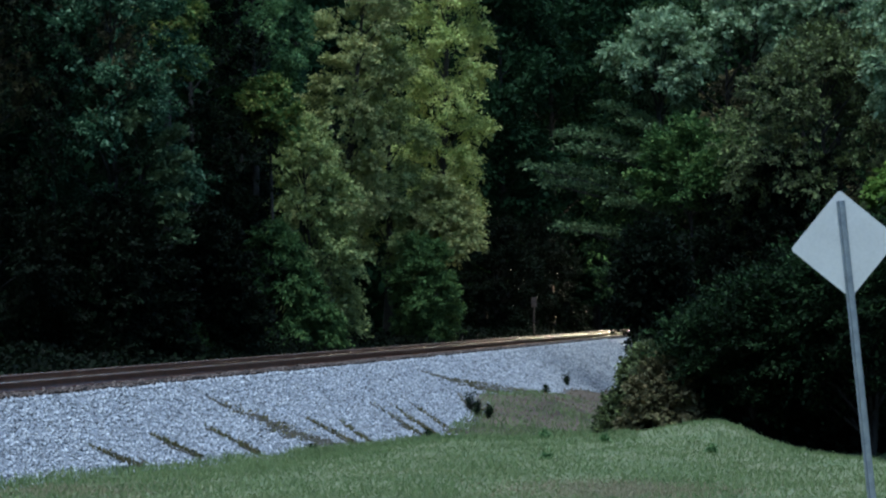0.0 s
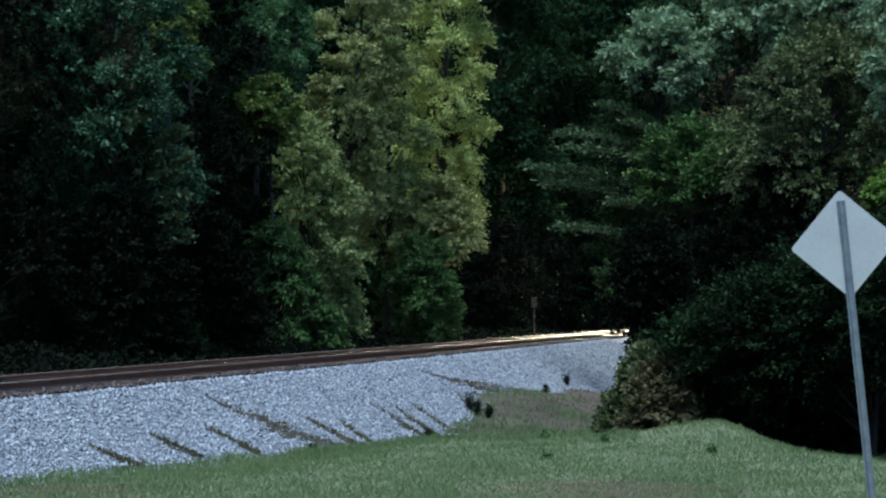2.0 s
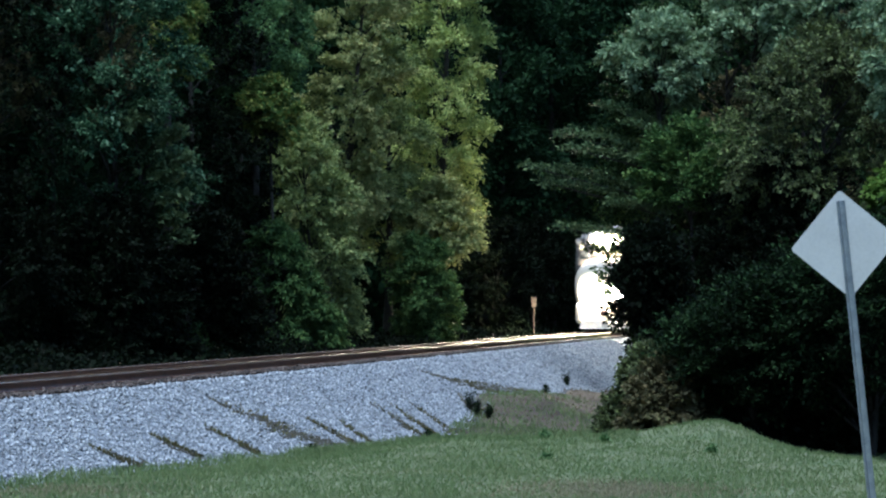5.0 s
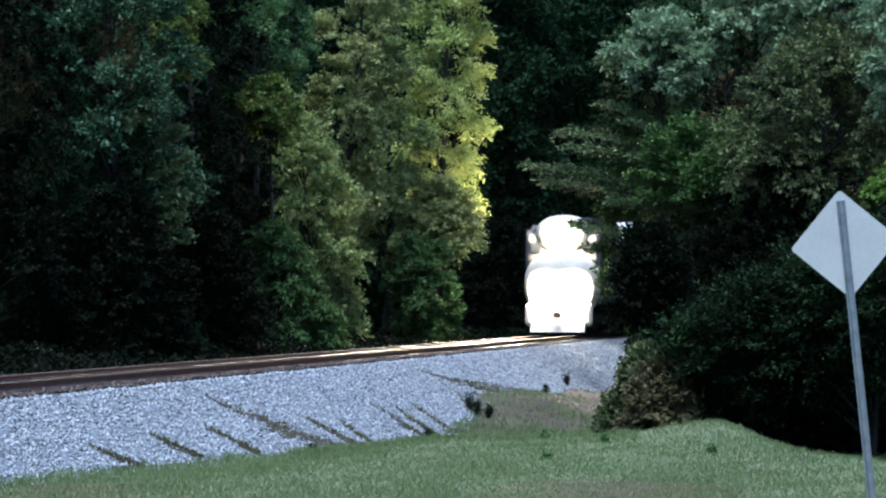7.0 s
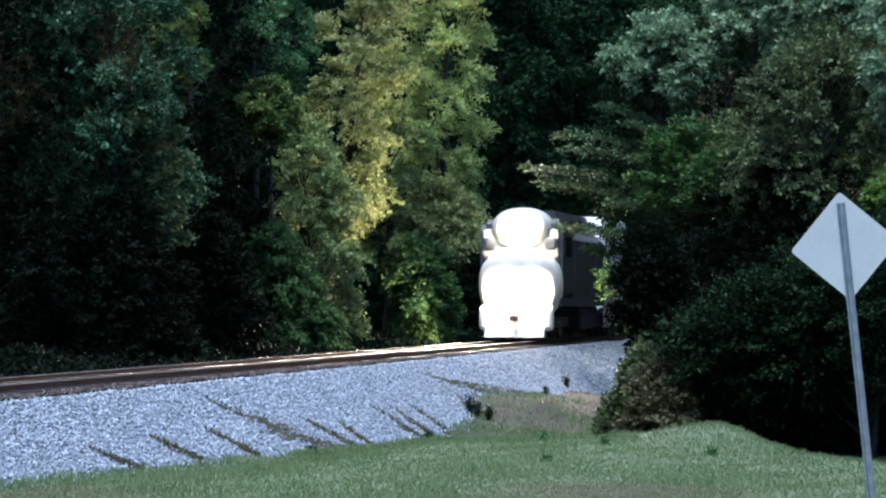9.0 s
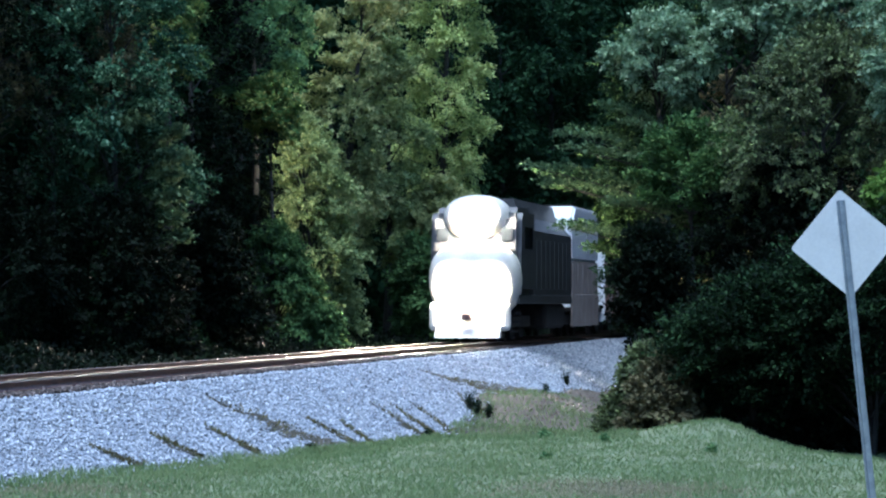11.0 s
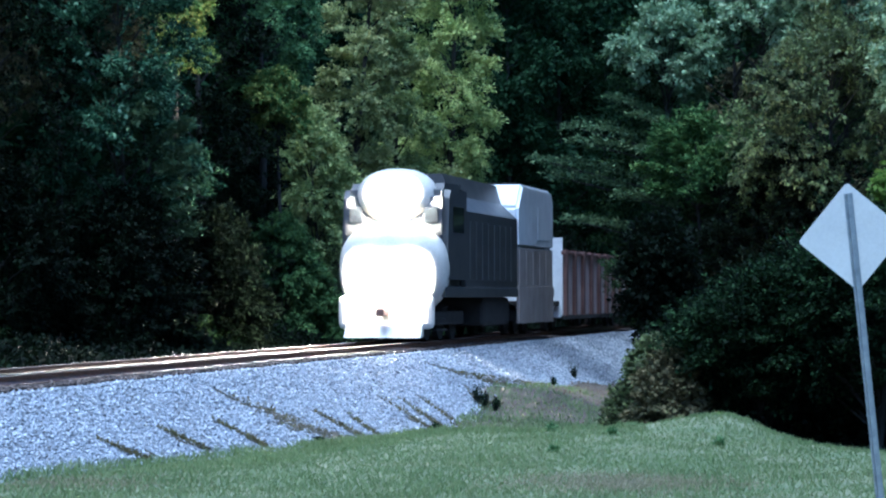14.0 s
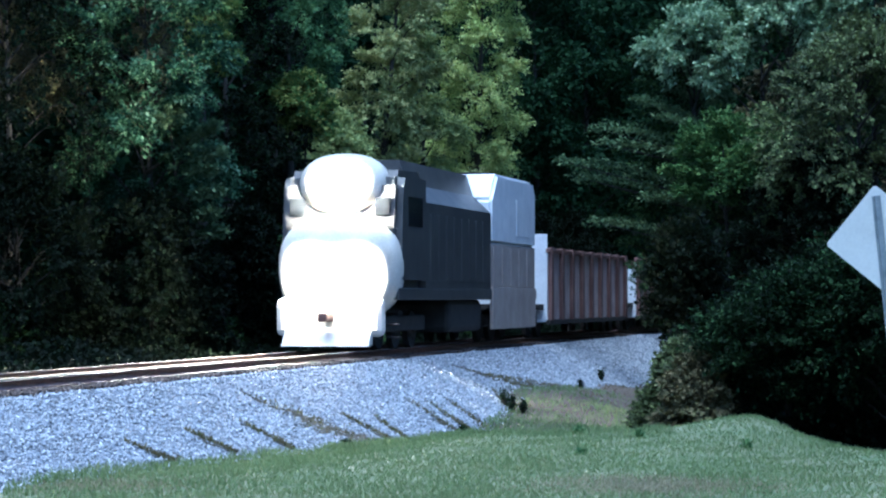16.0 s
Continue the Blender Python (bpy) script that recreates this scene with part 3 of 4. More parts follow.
tree("shrub", "dense rounded bush behind the lawn with shade-darkened leaves", 6.7, 51, 3.1, 1.6, 0.8, L_BUSH, 16, hollow=0.7, recess=1.1, lobes=34, group=SHRUBS, category="shrub", size=0.105, sprays=34, per=48, long=3.0, spread=0.28, droop=0.1,
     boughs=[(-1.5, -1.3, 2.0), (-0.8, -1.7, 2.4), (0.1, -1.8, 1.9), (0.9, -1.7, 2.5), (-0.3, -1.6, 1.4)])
tree("shrub", "dense rounded bush behind the lawn with shade-darkened leaves", 9.0, 50, 4.25, 2.05, 1.0, L_BUSH, 17, hollow=0.7, recess=1.1, lobes=40, group=SHRUBS, category="shrub", size=0.105, sprays=34, per=48, long=3.0, spread=0.28, droop=0.1,
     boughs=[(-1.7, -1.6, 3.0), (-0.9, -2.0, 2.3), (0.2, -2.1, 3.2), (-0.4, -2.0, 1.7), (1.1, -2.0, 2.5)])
tree("shrub", "sparse sapling leaning out over the ditch", 5.25, 60, 4.8, 0.85, 2.8, L_SHADE, 36, lobes=22, sprays=24, per=28, spread=0.2, droop=0.0, group=SHRUBS, category="shrub", size=0.13)
tree("shrub", "sparse sapling leaning out over the rails", 7.6, 88, 4.3, 0.75, 1.9, L_DARK, 59, lobes=15, sprays=11, per=15, droop=0.0, group=SHRUBS, category="shrub", size=0.12, lean=-1.5, spread=0.2)
tree("shrub", "olive brown bush at the ditch", 4.6, 52, 2.15, 0.5, 0.3, L_UMBER, 42, spread=0.2, lobes=18, group=SHRUBS, category="shrub", size=0.11)
tree("shrub", "low olive brown bush at the ditch", 4.05, 52, 1.15, 0.42, 0.15, L_UMBER, 43, spread=0.2, lobes=12, group=SHRUBS, category="shrub", size=0.10)
tree("shrub", "brownish low bush at the ditch", 4.75, 51, 1.7, 0.6, 0.2, L_BROWN, 18, spread=0.2, lobes=16, group=SHRUBS, category="shrub", size=0.12)


def far_woods():
    """Leaf walls in depth: behind the trees, past the bend, and, unseen, round the clearing behind the eye."""
    rng = np.random.default_rng(21)
    P = []

    def slab(n, xs, ys, top):
        return np.stack([xs[0] + (xs[1] - xs[0]) * rng.random(n), ys[0] + (ys[1] - ys[0]) * rng.random(n), top * rng.random(n)], -1)

    q = slab(90000, (0, 10), (50, 165), 26)
    q[:, 0] += track_x(q[:, 1]) - 26
    P.append(q)
    P.append(slab(70000, (-12, 46), (170, 184), 34))
    q = slab(50000, (9, 20), (88, 170), 28)
    q[:, 0] += track_x(q[:, 1])
    P.append(q)
    P.append(slab(40000, (-6, 24), (158, 168), 34))
    n_fine = sum(len(q) for q in P)
    q = slab(60000, (-14, 0), (44, 170), 32)
    q[:, 0] += track_x(q[:, 1]) - 26
    P.append(q)
    P.append(slab(40000, (-20, 60), (186, 200), 44))
    # Unseen walls beside and behind the eye, added to block low sky light.
    P.append(slab(9000, (24, 36), (-30, 88), 22))
    P.append(slab(9000, (-48, -36), (-30, 60), 22))
    P.append(slab(8000, (-48, 36), (-42, -30), 22))
    P = np.concatenate(P)
    P[:, 2] += ground_z(P[:, 0], P[:, 1])
    n = len(P)
    D = rng.normal(size=(n, 3)) - (0, 0, 0.3)
    N = np.array((0, 0, 0.5)) + rng.normal(size=(n, 3))
    L = (0.4 + 0.5 * rng.random(n)) * np.where(np.arange(n) < n_fine, 1, 2.2)
    V, F = leaves(P, D, N, L, L * 0.38)
    tagged(new("far_woods", mesh_from("far_woods", V, F, L_FAR)), "wood with shade-darkened leaves behind the trees, and unseen round the eye", "woods", kind="stuff")


far_woods()


def undergrowth():
    rng = np.random.default_rng(31)
    n = 36000
    y = 48 + 75 * rng.random(n) ** 1.2
    d = -(3.3 + 3.6 * rng.random(n))
    x = track_x(y) + d / 0.977
    h = (0.35 + 0.5 * np.abs(waves(x * 0.8, y * 0.5)) + 0.16 * (-d - 3.3)) * rng.random(n)
    P = np.stack([x, y, ground_z(x, y) + h], -1)
    L = 0.10 + 0.12 * rng.random(n)
    V, F = leaves(P, rng.normal(size=(n, 3)) + (0, 0, 0.3), np.array((0, 0, 1.0)) + rng.normal(0, 0.6, (n, 3)), L, L * 0.3)
    # Second bed of near-black leaves stands in for the darkness behind the bush.
    n = 34000
    x2 = 5.0 + 12 * rng.random(n)
    y2 = 50 + 24 * rng.random(n)
    P = np.stack([x2, y2, ground_z(x2, y2) + (0.5 + 0.9 * np.abs(waves(x2 * 0.7, y2 * 0.6))) * rng.random(n)], -1)
    P = P[(side(x2, y2) > 7.5)]
    n = len(P)
    L = 0.12 + 0.14 * rng.random(n)
    V2, F2 = leaves(P, rng.normal(size=(n, 3)) + (0, 0, 0.3), np.array((0, 0, 1.0)) + rng.normal(0, 0.6, (n, 3)), L, L * 0.34)
    V, F = np.concatenate([V, V2]), np.concatenate([F, F2 + len(V)])
    tagged(new("undergrowth", mesh_from("undergrowth", V, F, L_SHADE)), "low undergrowth with shade-darkened leaves along the wood's edges", "undergrowth", kind="stuff")


undergrowth()


def blades(rng, x, y, tall, wide):
    n = len(x)
    D = np.stack([rng.normal(0, 0.45, n), rng.normal(0, 0.45, n), np.ones(n)], -1)
    N = unit(rng.normal(size=(n, 3)) * (1, 1, 0.2))
    return leaves(np.stack([x, y, ground_z(x, y) - 0.01], -1), D, N, tall, wide)


def build_grass():
    rng = np.random.default_rng(8)
    n = 150000
    y = 25 + 26 * rng.random(n)
    x = (rng.random(n) * 2 - 1) * y * 0.2
    d = side(x, y)
    bare = np.exp(-((x - 2.4) / 1.2) ** 2 - ((y - 31.6) / 1.2) ** 2) + 0.6 * np.exp(-((x + 4.9) / 0.9) ** 2 - ((y - 31.5) / 1.2) ** 2)
    keep = (d > 3.0) & (bed_z(d) < ground_z(x, y) + 0.05 + 0.1 * rng.random(n)) & (rng.random(n) > 0.75 * bare)
    x, y, d = x[keep], y[keep], d[keep]
    n = len(x)
    patch = 0.5 + 0.5 * waves(x * 1.3, y * 0.9)
    rim = 1 + 1.5 * (1 - step(0.0, 0.45, ground_z(x, y) - bed_z(d)))
    V, F = blades(rng, x, y, (0.035 + 0.07 * rng.random(n)) * (0.5 + 0.9 * patch) * rim, 0.005 + 0.005 * rng.random(n))
    tagged(new("lawn_grass", mesh_from("lawn_grass", V, F, M_GRASS)), "short mown green grass on the lawn", "grass", kind="stuff")
    n = 44000
    y = 44 + 26 * rng.random(n) ** 1.4
    d = 3.4 + 6.5 * rng.random(n)
    x = track_x(y) + d / 0.977
    keep = (bed_z(d) < ground_z(x, y) + 0.02) & (rng.random(n) < np.clip(1.35 - (y - 44) / 20 + 0.6 * waves(x, y), 0.05, 1))
    x, y = x[keep], y[keep]
    V, F = blades(rng, x, y, 0.06 + 0.14 * rng.random(len(x)), 0.008 + 0.008 * rng.random(len(x)))
    tagged(new("ditch_weeds", mesh_from("ditch_weeds", V, F, M_GRASS)), "longer green grass thinning out into the ditch", "grass", kind="stuff")
    n = 9000
    x = -6 + 15 * rng.random(n)
    y = np.interp(x, [-8, 3, 5.2, 6.2, 7.3, 9], [43.4, 43.6, 44.8, 40.6, 37.4, 35]) + rng.normal(0, 0.7, n)
    keep = (bed_z(side(x, y)) < ground_z(x, y)) & (waves(x * 3, y * 0.7) > -0.15)
    x, y = x[keep], y[keep]
    V, F = blades(rng, x, y, 0.05 + 0.07 * rng.random(len(x)), 0.006 + 0.006 * rng.random(len(x)))
    tagged(new("tall_grass", mesh_from("tall_grass", V, F, M_GRASS)), "taller uncut grass along the lawn's edge", "grass", kind="stuff")
    n = 3600
    which = rng.integers(0, len(RUNS), n)
    y0, d0, y1, d1, w = np.array(RUNS)[which].T
    k = rng.random(n) ** 0.6
    d = d0 + (d1 - d0) * k
    y = y0 + (y1 - y0) * k + rng.normal(0, 1, n) * w * (0.3 + 1.2 * k)
    x = track_x(y) + d / 0.977
    D = np.stack([rng.normal(0, 0.6, n), rng.normal(0, 0.6, n), np.ones(n)], -1)
    V, F = leaves(np.stack([x, y, np.maximum(bed_z(d), ground_z(x, y))], -1), D, unit(rng.normal(size=(n, 3))), 0.04 + 0.09 * rng.random(n), 0.008 + 0.008 * rng.random(n))
    tagged(new("furrow_weeds", mesh_from("furrow_weeds", V, F, L_BROWN)), "small brownish weeds rooted in the dirt furrows", "weeds", kind="stuff")
    n = 9000
    which = rng.random(n) < 0.72
    x = np.where(which, 2.4 + 0.8 * rng.normal(size=n), -4.9 + 0.7 * rng.normal(size=n))
    y = np.where(which, 31.6 + 0.8 * rng.normal(size=n), 31.6 + 0.8 * rng.normal(size=n))
    V, F = blades(rng, x, y, 0.03 + 0.05 * rng.random(n), 0.006 + 0.006 * rng.random(n))
    tagged(new("worn_turf", mesh_from("worn_turf", V, F, M_STRAW)), "worn straw-coloured patch in the lawn", "grass", kind="stuff")
    n = 12000
    y = 50 + 40 * rng.random(n) ** 1.3
    d = 3.0 + 5.5 * rng.random(n)
    x = track_x(y) + d / 0.977
    keep = (bed_z(d) < ground_z(x, y) + 0.04) & (rng.random(n) < 0.1 + 0.9 * np.abs(waves(x, y)))
    x, y = x[keep], y[keep]
    V, F = blades(rng, x, y, 0.03 + 0.06 * rng.random(len(x)), 0.010 + 0.008 * rng.random(len(x)))
    tagged(new("ditch_grass", mesh_from("ditch_grass", V, F, M_DRYGRASS)), "dry brown grass along the ditch", "grass", kind="stuff")


build_grass()


def weed(y, d, tall, leaf, seed, label):
    """A small upright weed: stems from one root with leaves up their length."""
    rng = np.random.default_rng(seed)
    x = float(track_x(y)) + d / 0.977
    z = max(float(ground_z(x, y)), float(bed_z(d))) - 0.02
    root = tagged(new("weed"), label, "weed", "weeds on the bank")
    root.location = (x, y, z)
    paths, P, D = [], [], []
    for i in range(9):
        tip = np.array((rng.normal(0, 0.13), rng.normal(0, 0.13), 0.45 + 0.55 * rng.random())) * tall
        paths.append([(np.zeros(3), 0.012), (tip * 0.5 + rng.normal(0, 0.02, 3), 0.008), (tip, 0.003)])
        for k in range(42):
            q = rng.random() ** 0.7
            P.append(tip * q + rng.normal(0, 0.03, 3))
            D.append(rng.normal(0, 0.7, 3) + (0, 0, 0.2))
    V, F = tubes(paths)
    new("stem", mesh_from("stem", V, F, M_BARK)).parent = root
    n = len(P)
    V, F = leaves(np.array(P), np.array(D), np.array((0, 0, 1.0)) + rng.normal(0, 0.5, (n, 3)), 0.04 + 0.05 * rng.random(n), 0.010 + 0.008 * rng.random(n))
    new("foliage", mesh_from("foliage", V, F, leaf)).parent = root


for k, (y, d, tall) in enumerate([(60.6, 3.7, 0.7), (60.0, 4.0, 0.45), (59.4, 4.4, 0.4), (76.5, 3.5, 0.55), (45.2, 3.9, 0.2), (53.2, 4.3, 0.22), (71.5, 3.7, 0.3)]):
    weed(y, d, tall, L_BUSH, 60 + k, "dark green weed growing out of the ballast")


for k, (y, d, tall) in enumerate([(39.0, 12.0, 0.13), (41.5, 9.9, 0.12), (37.5, 9.6, 0.10), (43.0, 8.6, 0.16), (40.5, 13.4, 0.12)]):
    weed(y, d, tall, L_WOOD, 70 + k, "small dark green tuft in the mown lawn")


def build_marker():
    post = tagged(new("track_marker"), "thin grey trackside marker post with small plate", "marker post")
    y = 112.0
    x = (945 - 784) / 4200 * y
    post.location = (x, y, float(ground_z(x, y)) - 0.05)
    part("pole", cyl(bmesh.new(), (0, 0, 0), (0, 0, 2.35), 0.035), M_TIE, post)
    part("plate", boxed(-0.13, 0.13, -0.06, -0.04, 1.95, 2.4, bevel=0.01), M_TIE, post, "small weathered plate")


build_marker()


# ---- road sign seen from behind ----
def build_sign():
    sign = tagged(new("road_sign"), "leaning diamond road sign seen from its bare metal back", "road sign")
    s = 23.0 / 4200
    cx, cz = (1496 - 784) * s, EYE + (537 - 432) * s
    sign.matrix_world = pose(cx, 23.0, cz, 0, -5.8, 0)
    bm = bmesh.new()
    h, c = 0.53, 0.035
    pts = []
    for i in range(4):
        an = math.pi / 2 * i
        for k in range(-3, 4):
            q = k / 3 * math.pi / 4
            pts.append((math.cos(an) * (h - c * 1.4) + math.cos(an + q) * c, math.sin(an) * (h - c * 1.4) + math.sin(an + q) * c))
    f = [bm.verts.new((px, 0.012, pz)) for px, pz in pts]
    b = [bm.verts.new((px, 0.015, pz)) for px, pz in pts]
    n = len(f)
    bm.faces.new(f)
    bm.faces.new(b[::-1])
    for i in range(n):
        bm.faces.new((f[i], b[i], b[(i + 1) % n], f[(i + 1) % n]))
    bmesh.ops.recalc_face_normals(bm, faces=bm.faces)
    part("plate", bm, M_SIGN, sign, "pale aluminium diamond plate")
    bm = bmesh.new()
    prof = [(-0.042, 0.0), (-0.042, -0.004), (-0.020, -0.004), (-0.016, -0.035), (0.016, -0.035), (0.020, -0.004), (0.042, -0.004), (0.042, 0.0), (0.024, 0.0), (0.019, -0.031), (-0.019, -0.031), (-0.024, 0.0)]
    z0, z1 = -2.65, 0.42
    a = [bm.verts.new((px, py + 0.010, z0)) for px, py in prof]
    e = [bm.verts.new((px, py + 0.010, z1)) for px, py in prof]
    for i in range(len(prof)):
        j = (i + 1) % len(prof)
        bm.faces.new((a[i], a[j], e[j], e[i]))
    bm.faces.new(e)
    bmesh.ops.recalc_face_normals(bm, faces=bm.faces)
    part("post", bm, M_GALV, sign, "galvanised steel channel post")
    for z in (-0.3, 0.3):
        part("bolt", cyl(bmesh.new(), (0, -0.034, z), (0, -0.025, z), 0.011, seg=6), M_GALV, sign, "zinc bolt head")


build_sign()

# ---- train ----
M_LOCO = surface("dark_loco_paint", (0.03, 0.03, 0.032), (0.07, 0.068, 0.065), 1.5, 20, 0.45, bump=0.1)
# Pale tone of the loco's front stands in for the headlights' glare.
M_LOCOGLARE = surface("glare_pale_paint", (0.56, 0.52, 0.44), (0.74, 0.69, 0.60), 1.5, 20, 0.5, bump=0.1)
M_UNDER = surface("grimy_black_steel", (0.012, 0.011, 0.010), (0.04, 0.035, 0.03), 4, 30, 0.8)
M_GLASS = surface("dark_cab_glass", (0.01, 0.012, 0.014), (0.02, 0.022, 0.025), 2, 10, 0.08, bump=0.0)
M_TAN = surface("faded_tan_paint", (0.26, 0.21, 0.18), (0.40, 0.34, 0.30), 1.3, 18, 0.7)
M_WHITE = surface("chalky_white_paint", (0.62, 0.63, 0.64), (0.80, 0.80, 0.80), 1.5, 16, 0.55, bump=0.1)
M_BROWN = surface("red_brown_paint", (0.10, 0.05, 0.04), (0.20, 0.11, 0.09), 1.6, 20, 0.7)
M_HOPPER = surface("weathered_brown_steel", (0.32, 0.25, 0.24), (0.58, 0.50, 0.48), 1.6, 14, 0.75)
M_LAMP = glow("headlight_glow", (1.0, 0.75, 0.47), 3600.0)


def bogie(parent, y, axles, gap, name="bogie"):
    """A bogie frame at y with its wheelsets."""
    half = gap * (axles - 1) / 2
    bm = bmesh.new()
    for e in (-1, 1):
        box(bm, e * 0.98 - 0.08, e * 0.98 + 0.08, y - half - 0.5, y + half + 0.5, 0.45, 0.85, bevel=0.05)
    box(bm, -0.95, 0.95, y - 0.25, y + 0.25, 0.5, 0.95)
    fr = part(name, bm, M_UNDER, parent, "grimy black bogie frame")
    for i in range(axles):
        yy = y - half + gap * i
        bm = bmesh.new()
        cyl(bm, (-0.9, 0, 0), (0.9, 0, 0), 0.08, seg=10)
        for e in (-1, 1):
            cyl(bm, (e * 0.69, 0, 0), (e * 0.82, 0, 0), 0.48, 0.48, seg=28)
            cyl(bm, (e * 0.67, 0, 0), (e * 0.69, 0, 0), 0.51, 0.51, seg=28)
            for k in range(6):
                an = k * math.pi / 3
                cyl(bm, (e * 0.82, 0.27 * math.cos(an), 0.27 * math.sin(an)), (e * 0.835, 0.27 * math.cos(an), 0.27 * math.sin(an)), 0.05, seg=8)
        w = part("wheelset", bm, M_UNDER, fr)
        w.location = (0, yy, 0.485)


def rounded(bm, centre, radii, power=2.6):
    """A rounded block: a ball squared off by the power."""
    r = bmesh.ops.create_uvsphere(bm, u_segments=40, v_segments=24, radius=1)
    for v in r["verts"]:
        q = sum(abs(c) ** power for c in v.co) ** (-1 / power)
        v.co = Vector([c * q * k + o for c, k, o in zip(v.co, radii, centre)])
    return bm


def lamp(parent, x, y, z, r):
    """A round sealed-beam lamp in a short bezel; the front is at smaller y."""
    bm = bmesh.new()
    seg = 28
    # Bezel ends just behind the lens, so light spills back and whitens the front.
    rings = [(r * 1.18, 0.02), (r * 1.18, -0.42), (r * 1.04, -0.42), (r * 1.02, -0.02)]
    V = [[bm.verts.new((x + q * math.cos(2 * math.pi * j / seg), y + dy, z + q * math.sin(2 * math.pi * j / seg))) for j in range(seg)] for q, dy in rings]
    for i in range(3):
        for j in range(seg):
            bm.faces.new((V[i][j], V[i][(j + 1) % seg], V[i + 1][(j + 1) % seg], V[i + 1][j]))
    b = part("headlight", bm, M_GALV, parent, "lit round headlight")
    bm = bmesh.new()
    bmesh.ops.create_uvsphere(bm, u_segments=20, v_segments=10, radius=1, matrix=Matrix.LocRotScale((x, y - 0.03, z), None, (r, 0.045, r)))
    part("lens", bm, M_LAMP, b, "glowing warm white lens")


LOCO = 20.0


def build_loco():
    """Origin under the front coupler at rail height; the loco runs back along +y."""
    t = tagged(new("diesel_locomotive"), "dark diesel locomotive with glare-pale front and blazing headlights", "locomotive")
    # side sill and deck
    part("deck", boxed(-1.52, 1.52, 1.6, LOCO - 0.5, 1.25, 1.55, bevel=0.03), M_LOCO, t)
    bm = boxed(-1.38, 1.38, 0.6, 0.95, 0.35, 1.3, bevel=0.16)
    prism(bm, [(0.62, 0.15), (0.2, 0.12), (0.62, 0.6)], -1.1, 1.1)
    part("pilot", bm, M_LOCOGLARE, t, "front pilot plate, pale as headlight glare")
    bm = boxed(-0.12, 0.12, -0.05, 0.65, 0.72, 0.94, bevel=0.05)
    part("coupler", bm, M_BROWN, t, "rusty knuckle coupler")
    # short nose, cab, long hood
    # Nose is rounded and pale to take the shape of the lower glare.
    bm = rounded(bmesh.new(), (0, 1.75, 2.05), (1.56, 1.12, 1.32))
    part("nose", bm, M_LOCOGLARE, t, "rounded nose, pale as glare and lit by the ditch lights")
    bm = prism(bmesh.new(), [(1.6, 1.55), (1.6, 3.0), (1.75, 4.15), (2.0, 4.5), (4.4, 4.55), (4.5, 4.4), (4.5, 1.55)], -1.55, 1.55)
    bmesh.ops.bevel(bm, geom=list(bm.edges), offset=0.2, segments=4, affect="EDGES")
    cab = part("cab", bm, M_LOCO, t)
    part("cab_front", prism(bmesh.new(), [(1.58, 3.02), (1.57, 3.1), (1.70, 4.1), (1.73, 4.1), (1.62, 3.02)], -1.4, 1.4), M_LOCO, cab, "dark front of the cab")
    for e in (-1, 1):
        part("windscreen", boxed(e * 1.1 - 0.2, e * 1.1 + 0.2, 1.56, 1.72, 3.35, 3.8, bevel=0.02), M_GLASS, cab, "dark cab windscreen")
        part("side_window", boxed(e * 1.555 - 0.01, e * 1.555 + 0.01, 2.4, 3.9, 3.1, 3.85, bevel=0.008), M_GLASS, cab, "dark sliding cab window")
    # full-width dark body with sloped roof edges, then the tall pale radiator end
    section = [(-1.5, 1.5), (-1.5, 3.78), (-0.97, 4.28), (-0.78, 4.9), (0.78, 4.9), (0.97, 4.28), (1.5, 3.78), (1.5, 1.5)]
    bm = bmesh.new()
    fa = [bm.verts.new((x, 4.5, z)) for x, z in section]
    fb = [bm.verts.new((x, 12.55, z)) for x, z in section]
    bm.faces.new(fa)
    bm.faces.new(fb[::-1])
    k = len(section)
    for i in range(k):
        bm.faces.new((fa[i], fb[i], fb[(i + 1) % k], fa[(i + 1) % k]))
    bmesh.ops.recalc_face_normals(bm, faces=bm.faces)
    hood = part("engine_hood", bm, M_LOCO, t, "dark engine body with sloped roof edges")
    for e in (-1, 1):
        for i in range(8):
            part("hood_door", boxed(e * 1.505 - 0.012, e * 1.505 + 0.012, 5.0 + i * 0.92, 5.82 + i * 0.92, 1.75, 3.5, bevel=0.008), M_LOCO, hood)
    part("rear_body", boxed(-1.5, 1.5, 12.6, 19.3, 1.5, 2.9, bevel=0.03), M_TAN, t, "faded tan rear lower body")
    bm = prism(bmesh.new(), [(12.6, 2.9), (12.6, 4.2), (13.4, 4.98), (18.9, 4.98), (19.3, 4.6), (19.3, 2.9)], -1.52, 1.52)
    bmesh.ops.bevel(bm, geom=list(bm.edges), offset=0.09, segments=2, affect="EDGES")
    rad = part("radiator", bm, M_WHITE, t, "chalky white radiator section")
    for i in range(10):
        part("fan_slat", boxed(-1.2, 1.2, 13.8 + i * 0.46, 13.95 + i * 0.46, 4.98, 5.05), M_UNDER, rad)
    for e in (-1, 1):
        part("grille", boxed(e * 1.525 - 0.01, e * 1.525 + 0.01, 16.2, 18.6, 3.2, 4.3, bevel=0.006), M_WHITE, rad, "white louvred side grille")
        for i in range(5):
            part("rear_door", boxed(e * 1.51 - 0.012, e * 1.51 + 0.012, 12.9 + i * 1.25, 14.0 + i * 1.25, 1.65, 2.8, bevel=0.008), M_TAN, t)
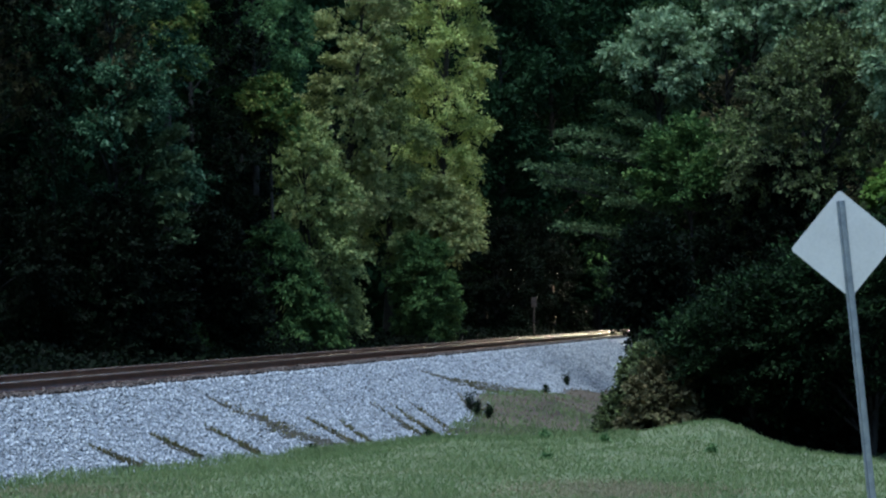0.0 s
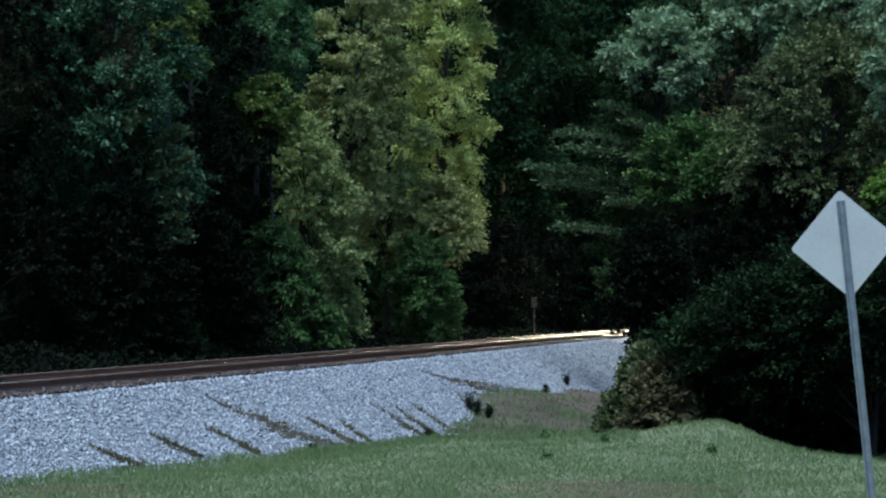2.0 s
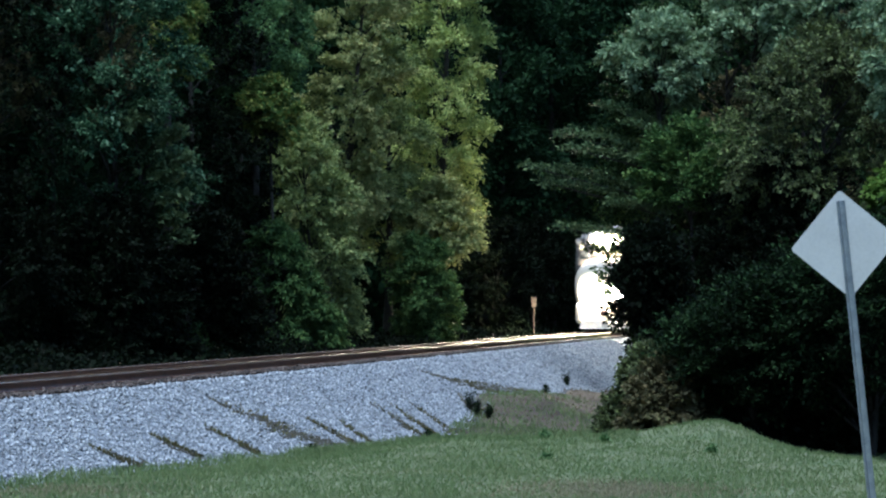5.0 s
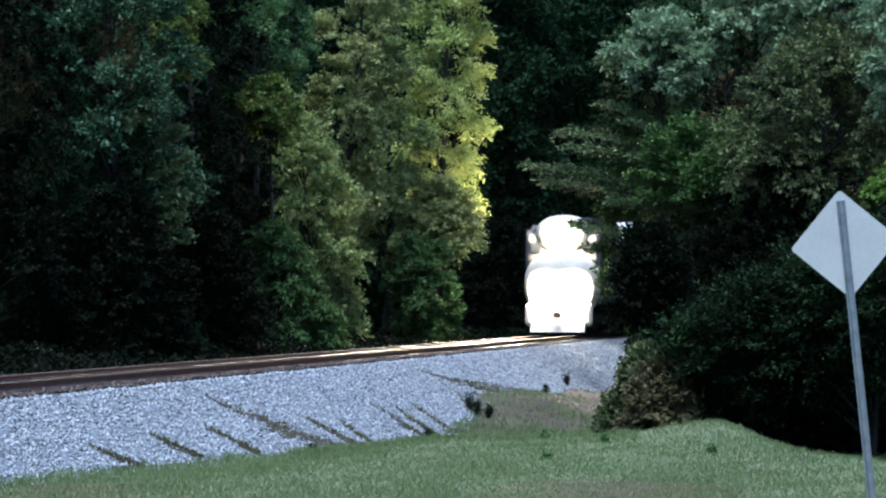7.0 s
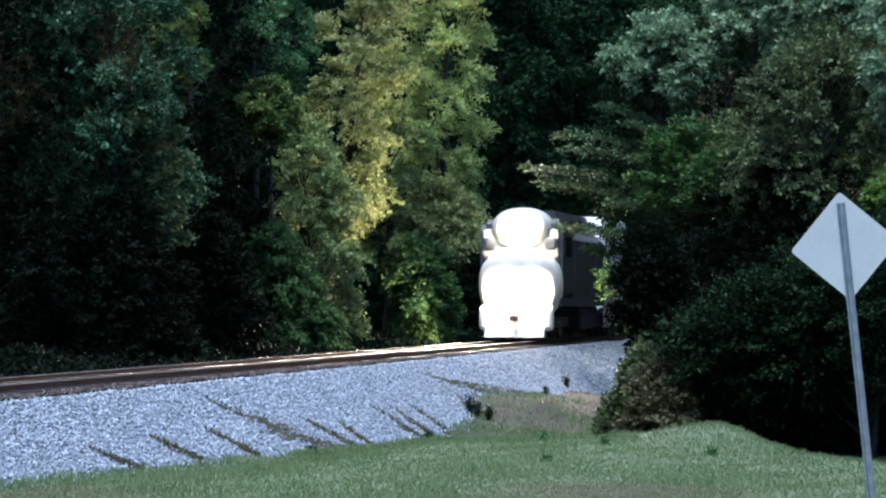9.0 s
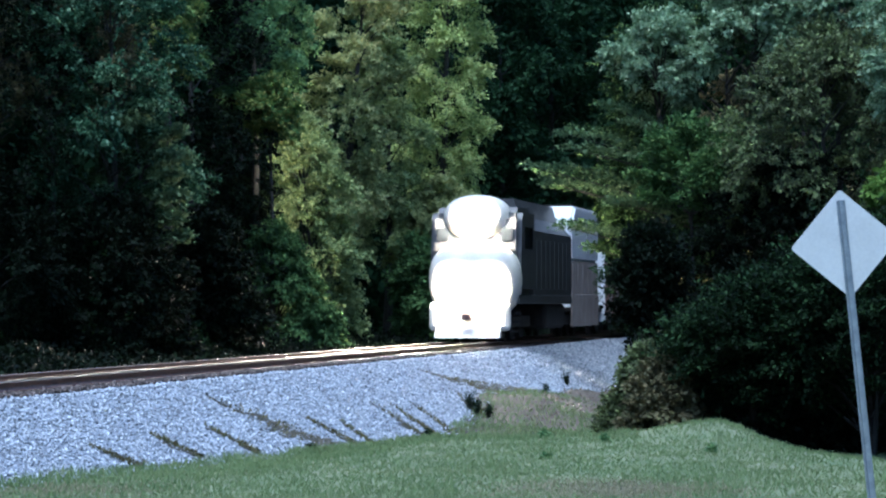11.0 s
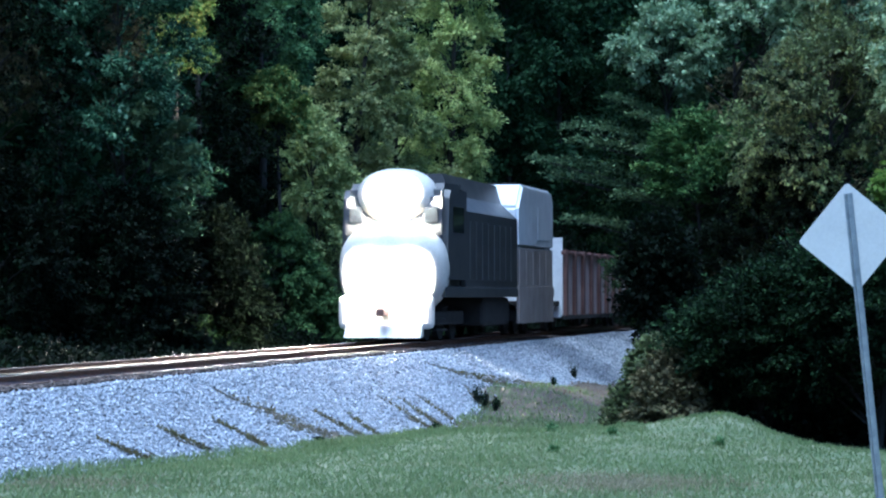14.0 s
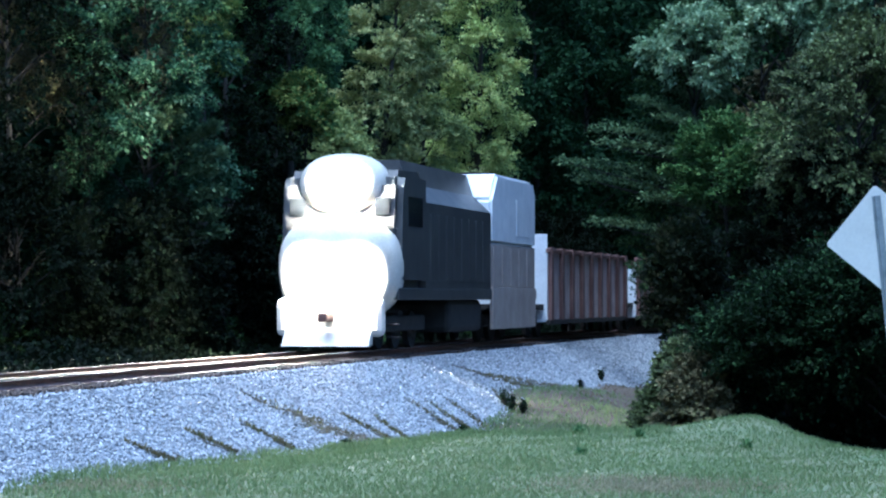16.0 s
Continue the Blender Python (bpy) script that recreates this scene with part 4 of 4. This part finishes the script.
        part("side_skirt", boxed(e * 1.5 - 0.05, e * 1.5 + 0.05, 12.65, 19.2, 0.38, 1.62, bevel=0.02), M_TAN, t, "faded tan side skirt")
    part("exhaust_stack", boxed(-0.4, 0.4, 9.2, 10.3, 4.88, 5.0, bevel=0.04), M_UNDER, t)
    part("air_horn", cyl(cyl(bmesh.new(), (0.3, 3.2, 4.72), (0.3, 2.7, 4.74), 0.03, 0.1), (0.3, 3.3, 4.5), (0.3, 3.2, 4.75), 0.03), M_GALV, t)
    part("fuel_tank", boxed(-1.35, 1.35, 7.9, 12.0, 0.35, 1.25, bevel=0.15), M_UNDER, t)
    for e in (-1, 1):
        for i in range(4):
            part("step", boxed(e * 1.25 - 0.2, e * 1.25 + 0.2, 1.9, 2.15, 0.3 + i * 0.32, 0.34 + i * 0.32), M_UNDER, t)
        lamp(t, e * 0.71, 0.40, 1.67, 0.17)
    # Added fairing, shaped and toned as the upper lobe of the glare.
    dome = bmesh.new()
    rounded(dome, (0, 2.1, 4.12), (1.15, 0.86, 0.8), 2.3)
    part("headlight_fairing", dome, M_LOCOGLARE, cab, "made-up rounded fairing, pale as headlight glare")
    for e in (-1, 1):
        lamp(t, e * 0.2, 1.0, 4.25, 0.16)
    bogie(t, 4.0, 3, 1.7)
    bogie(t, LOCO - 4.2, 3, 1.7)
    return t


HOP = 19.2


def build_hopper(end_top=3.42):
    t = tagged(new("hopper_car"), "weathered brown ribbed open hopper car", "freight car", "hopper cars in the train")
    part("underframe", boxed(-1.3, 1.3, 0.3, HOP - 0.3, 0.9, 1.1), M_UNDER, t)
    bm = bmesh.new()
    for e in (-1, 1):
        box(bm, e * 1.4 - 0.03, e * 1.4 + 0.03, 1.2, HOP - 1.2, 0.5, 2.85)
    part("side_sheet", bm, M_HOPPER, t)
    part("slope_sheet", prism(bmesh.new(), [(1.25, 2.85), (1.3, 2.85), (3.2, 1.2), (3.1, 1.1)], -1.38, 1.38), M_BROWN, t)
    part("slope_sheet", prism(bmesh.new(), [(HOP - 1.25, 2.85), (HOP - 1.3, 2.85), (HOP - 3.2, 1.2), (HOP - 3.1, 1.1)], -1.38, 1.38), M_BROWN, t)
    part("end_sheet", boxed(-1.42, 1.42, 1.17, 1.23, 0.5, end_top, bevel=0.01), M_WHITE, t, "chalky white end sheet")
    part("end_sheet", boxed(-1.42, 1.42, HOP - 1.23, HOP - 1.17, 0.5, 2.9, bevel=0.01), M_HOPPER, t)
    part("load", boxed(-1.36, 1.36, 1.3, HOP - 1.3, 1.2, 2.6, bevel=0.3), M_UNDER, t, "dark load")
    for e in (-1, 1):
        part("top_rail", boxed(e * 1.45 - 0.08, e * 1.45 + 0.08, 1.15, HOP - 1.15, 2.8, 2.94, bevel=0.02), M_BROWN, t, "worn brown top rail")
        part("side_sill", boxed(e * 1.45 - 0.07, e * 1.45 + 0.07, 1.15, HOP - 1.15, 0.42, 0.58, bevel=0.02), M_UNDER, t)
        for i in range(9):
            y = 1.5 + i * (HOP - 3.0) / 8
            part("rib", prism(bmesh.new(), [(y - 0.2, 0.56), (y - 0.2, 2.98), (y + 0.2, 2.98), (y + 0.2, 0.56)], e * 1.45 - 0.11, e * 1.45 + 0.11), M_BROWN, t, "dark brown side rib")
    bogie(t, 1.9, 2, 1.75)
    bogie(t, HOP - 1.9, 2, 1.75)
    return t


loco = build_loco()
hopper = build_hopper()
hopper_b = build_hopper(2.5)
hopper_c = copy_thing(hopper_b, pose(0, 0, 0))
hopper_d = copy_thing(hopper_b, pose(0, 0, 0))


def sets_of(car):
    return [(w, w.location.y) for w in car.children_recursive if w.name.startswith("wheelset")]


# where the loco's front stands on the plan's y axis, second by second
FRONT = [(0, 135.5), (2, 126.6), (3.5, 118.7), (4.2, 113.8), (6.3, 98.8), (7, 95.1), (8, 90.3), (9, 85.9), (11, 77.7), (12.5, 71.6), (14.5, 63.4), (16, 57.2)]


def front_y(t):
    ts, ys = [q[0] for q in FRONT], [q[1] for q in FRONT]
    k = np.arange(-0.8, 0.81, 0.2)
    line = np.interp(np.clip(t + k, 0, 16), ts, ys) + 4.5 * (np.clip(-(t + k), 0, 9)) - 4.1 * np.clip(t + k - 16, 0, 9)
    return float(line.mean())


def car_pose(t, behind, length):
    y0 = front_y(t) + behind * 0.977
    y1 = y0 + length * 0.977
    x0, x1 = float(track_x(y0)), float(track_x(y1))
    return Matrix.Translation((x0, y0, RAIL)) @ pose(0, 0, 0, 0, 0, math.degrees(math.atan2(-(x1 - x0), y1 - y0)))


def motions():
    at = 0.3
    cars = [(loco, LOCO), (hopper, HOP), (hopper_b, HOP), (hopper_c, HOP), (hopper_d, HOP)]
    for car, length in cars:
        walk(car, [(t, car_pose(t, at, length)) for t in np.arange(0, 16.01, 0.5)])
        at += length + 0.7
        for w, y in sets_of(car):
            rows = []
            for i in range(129):
                t = i * 0.125
                rows.append((t, pose(0, y, 0.485, math.degrees((front_y(0) - front_y(t)) / 0.977 / 0.485))))
            walk(w, rows)


motions()
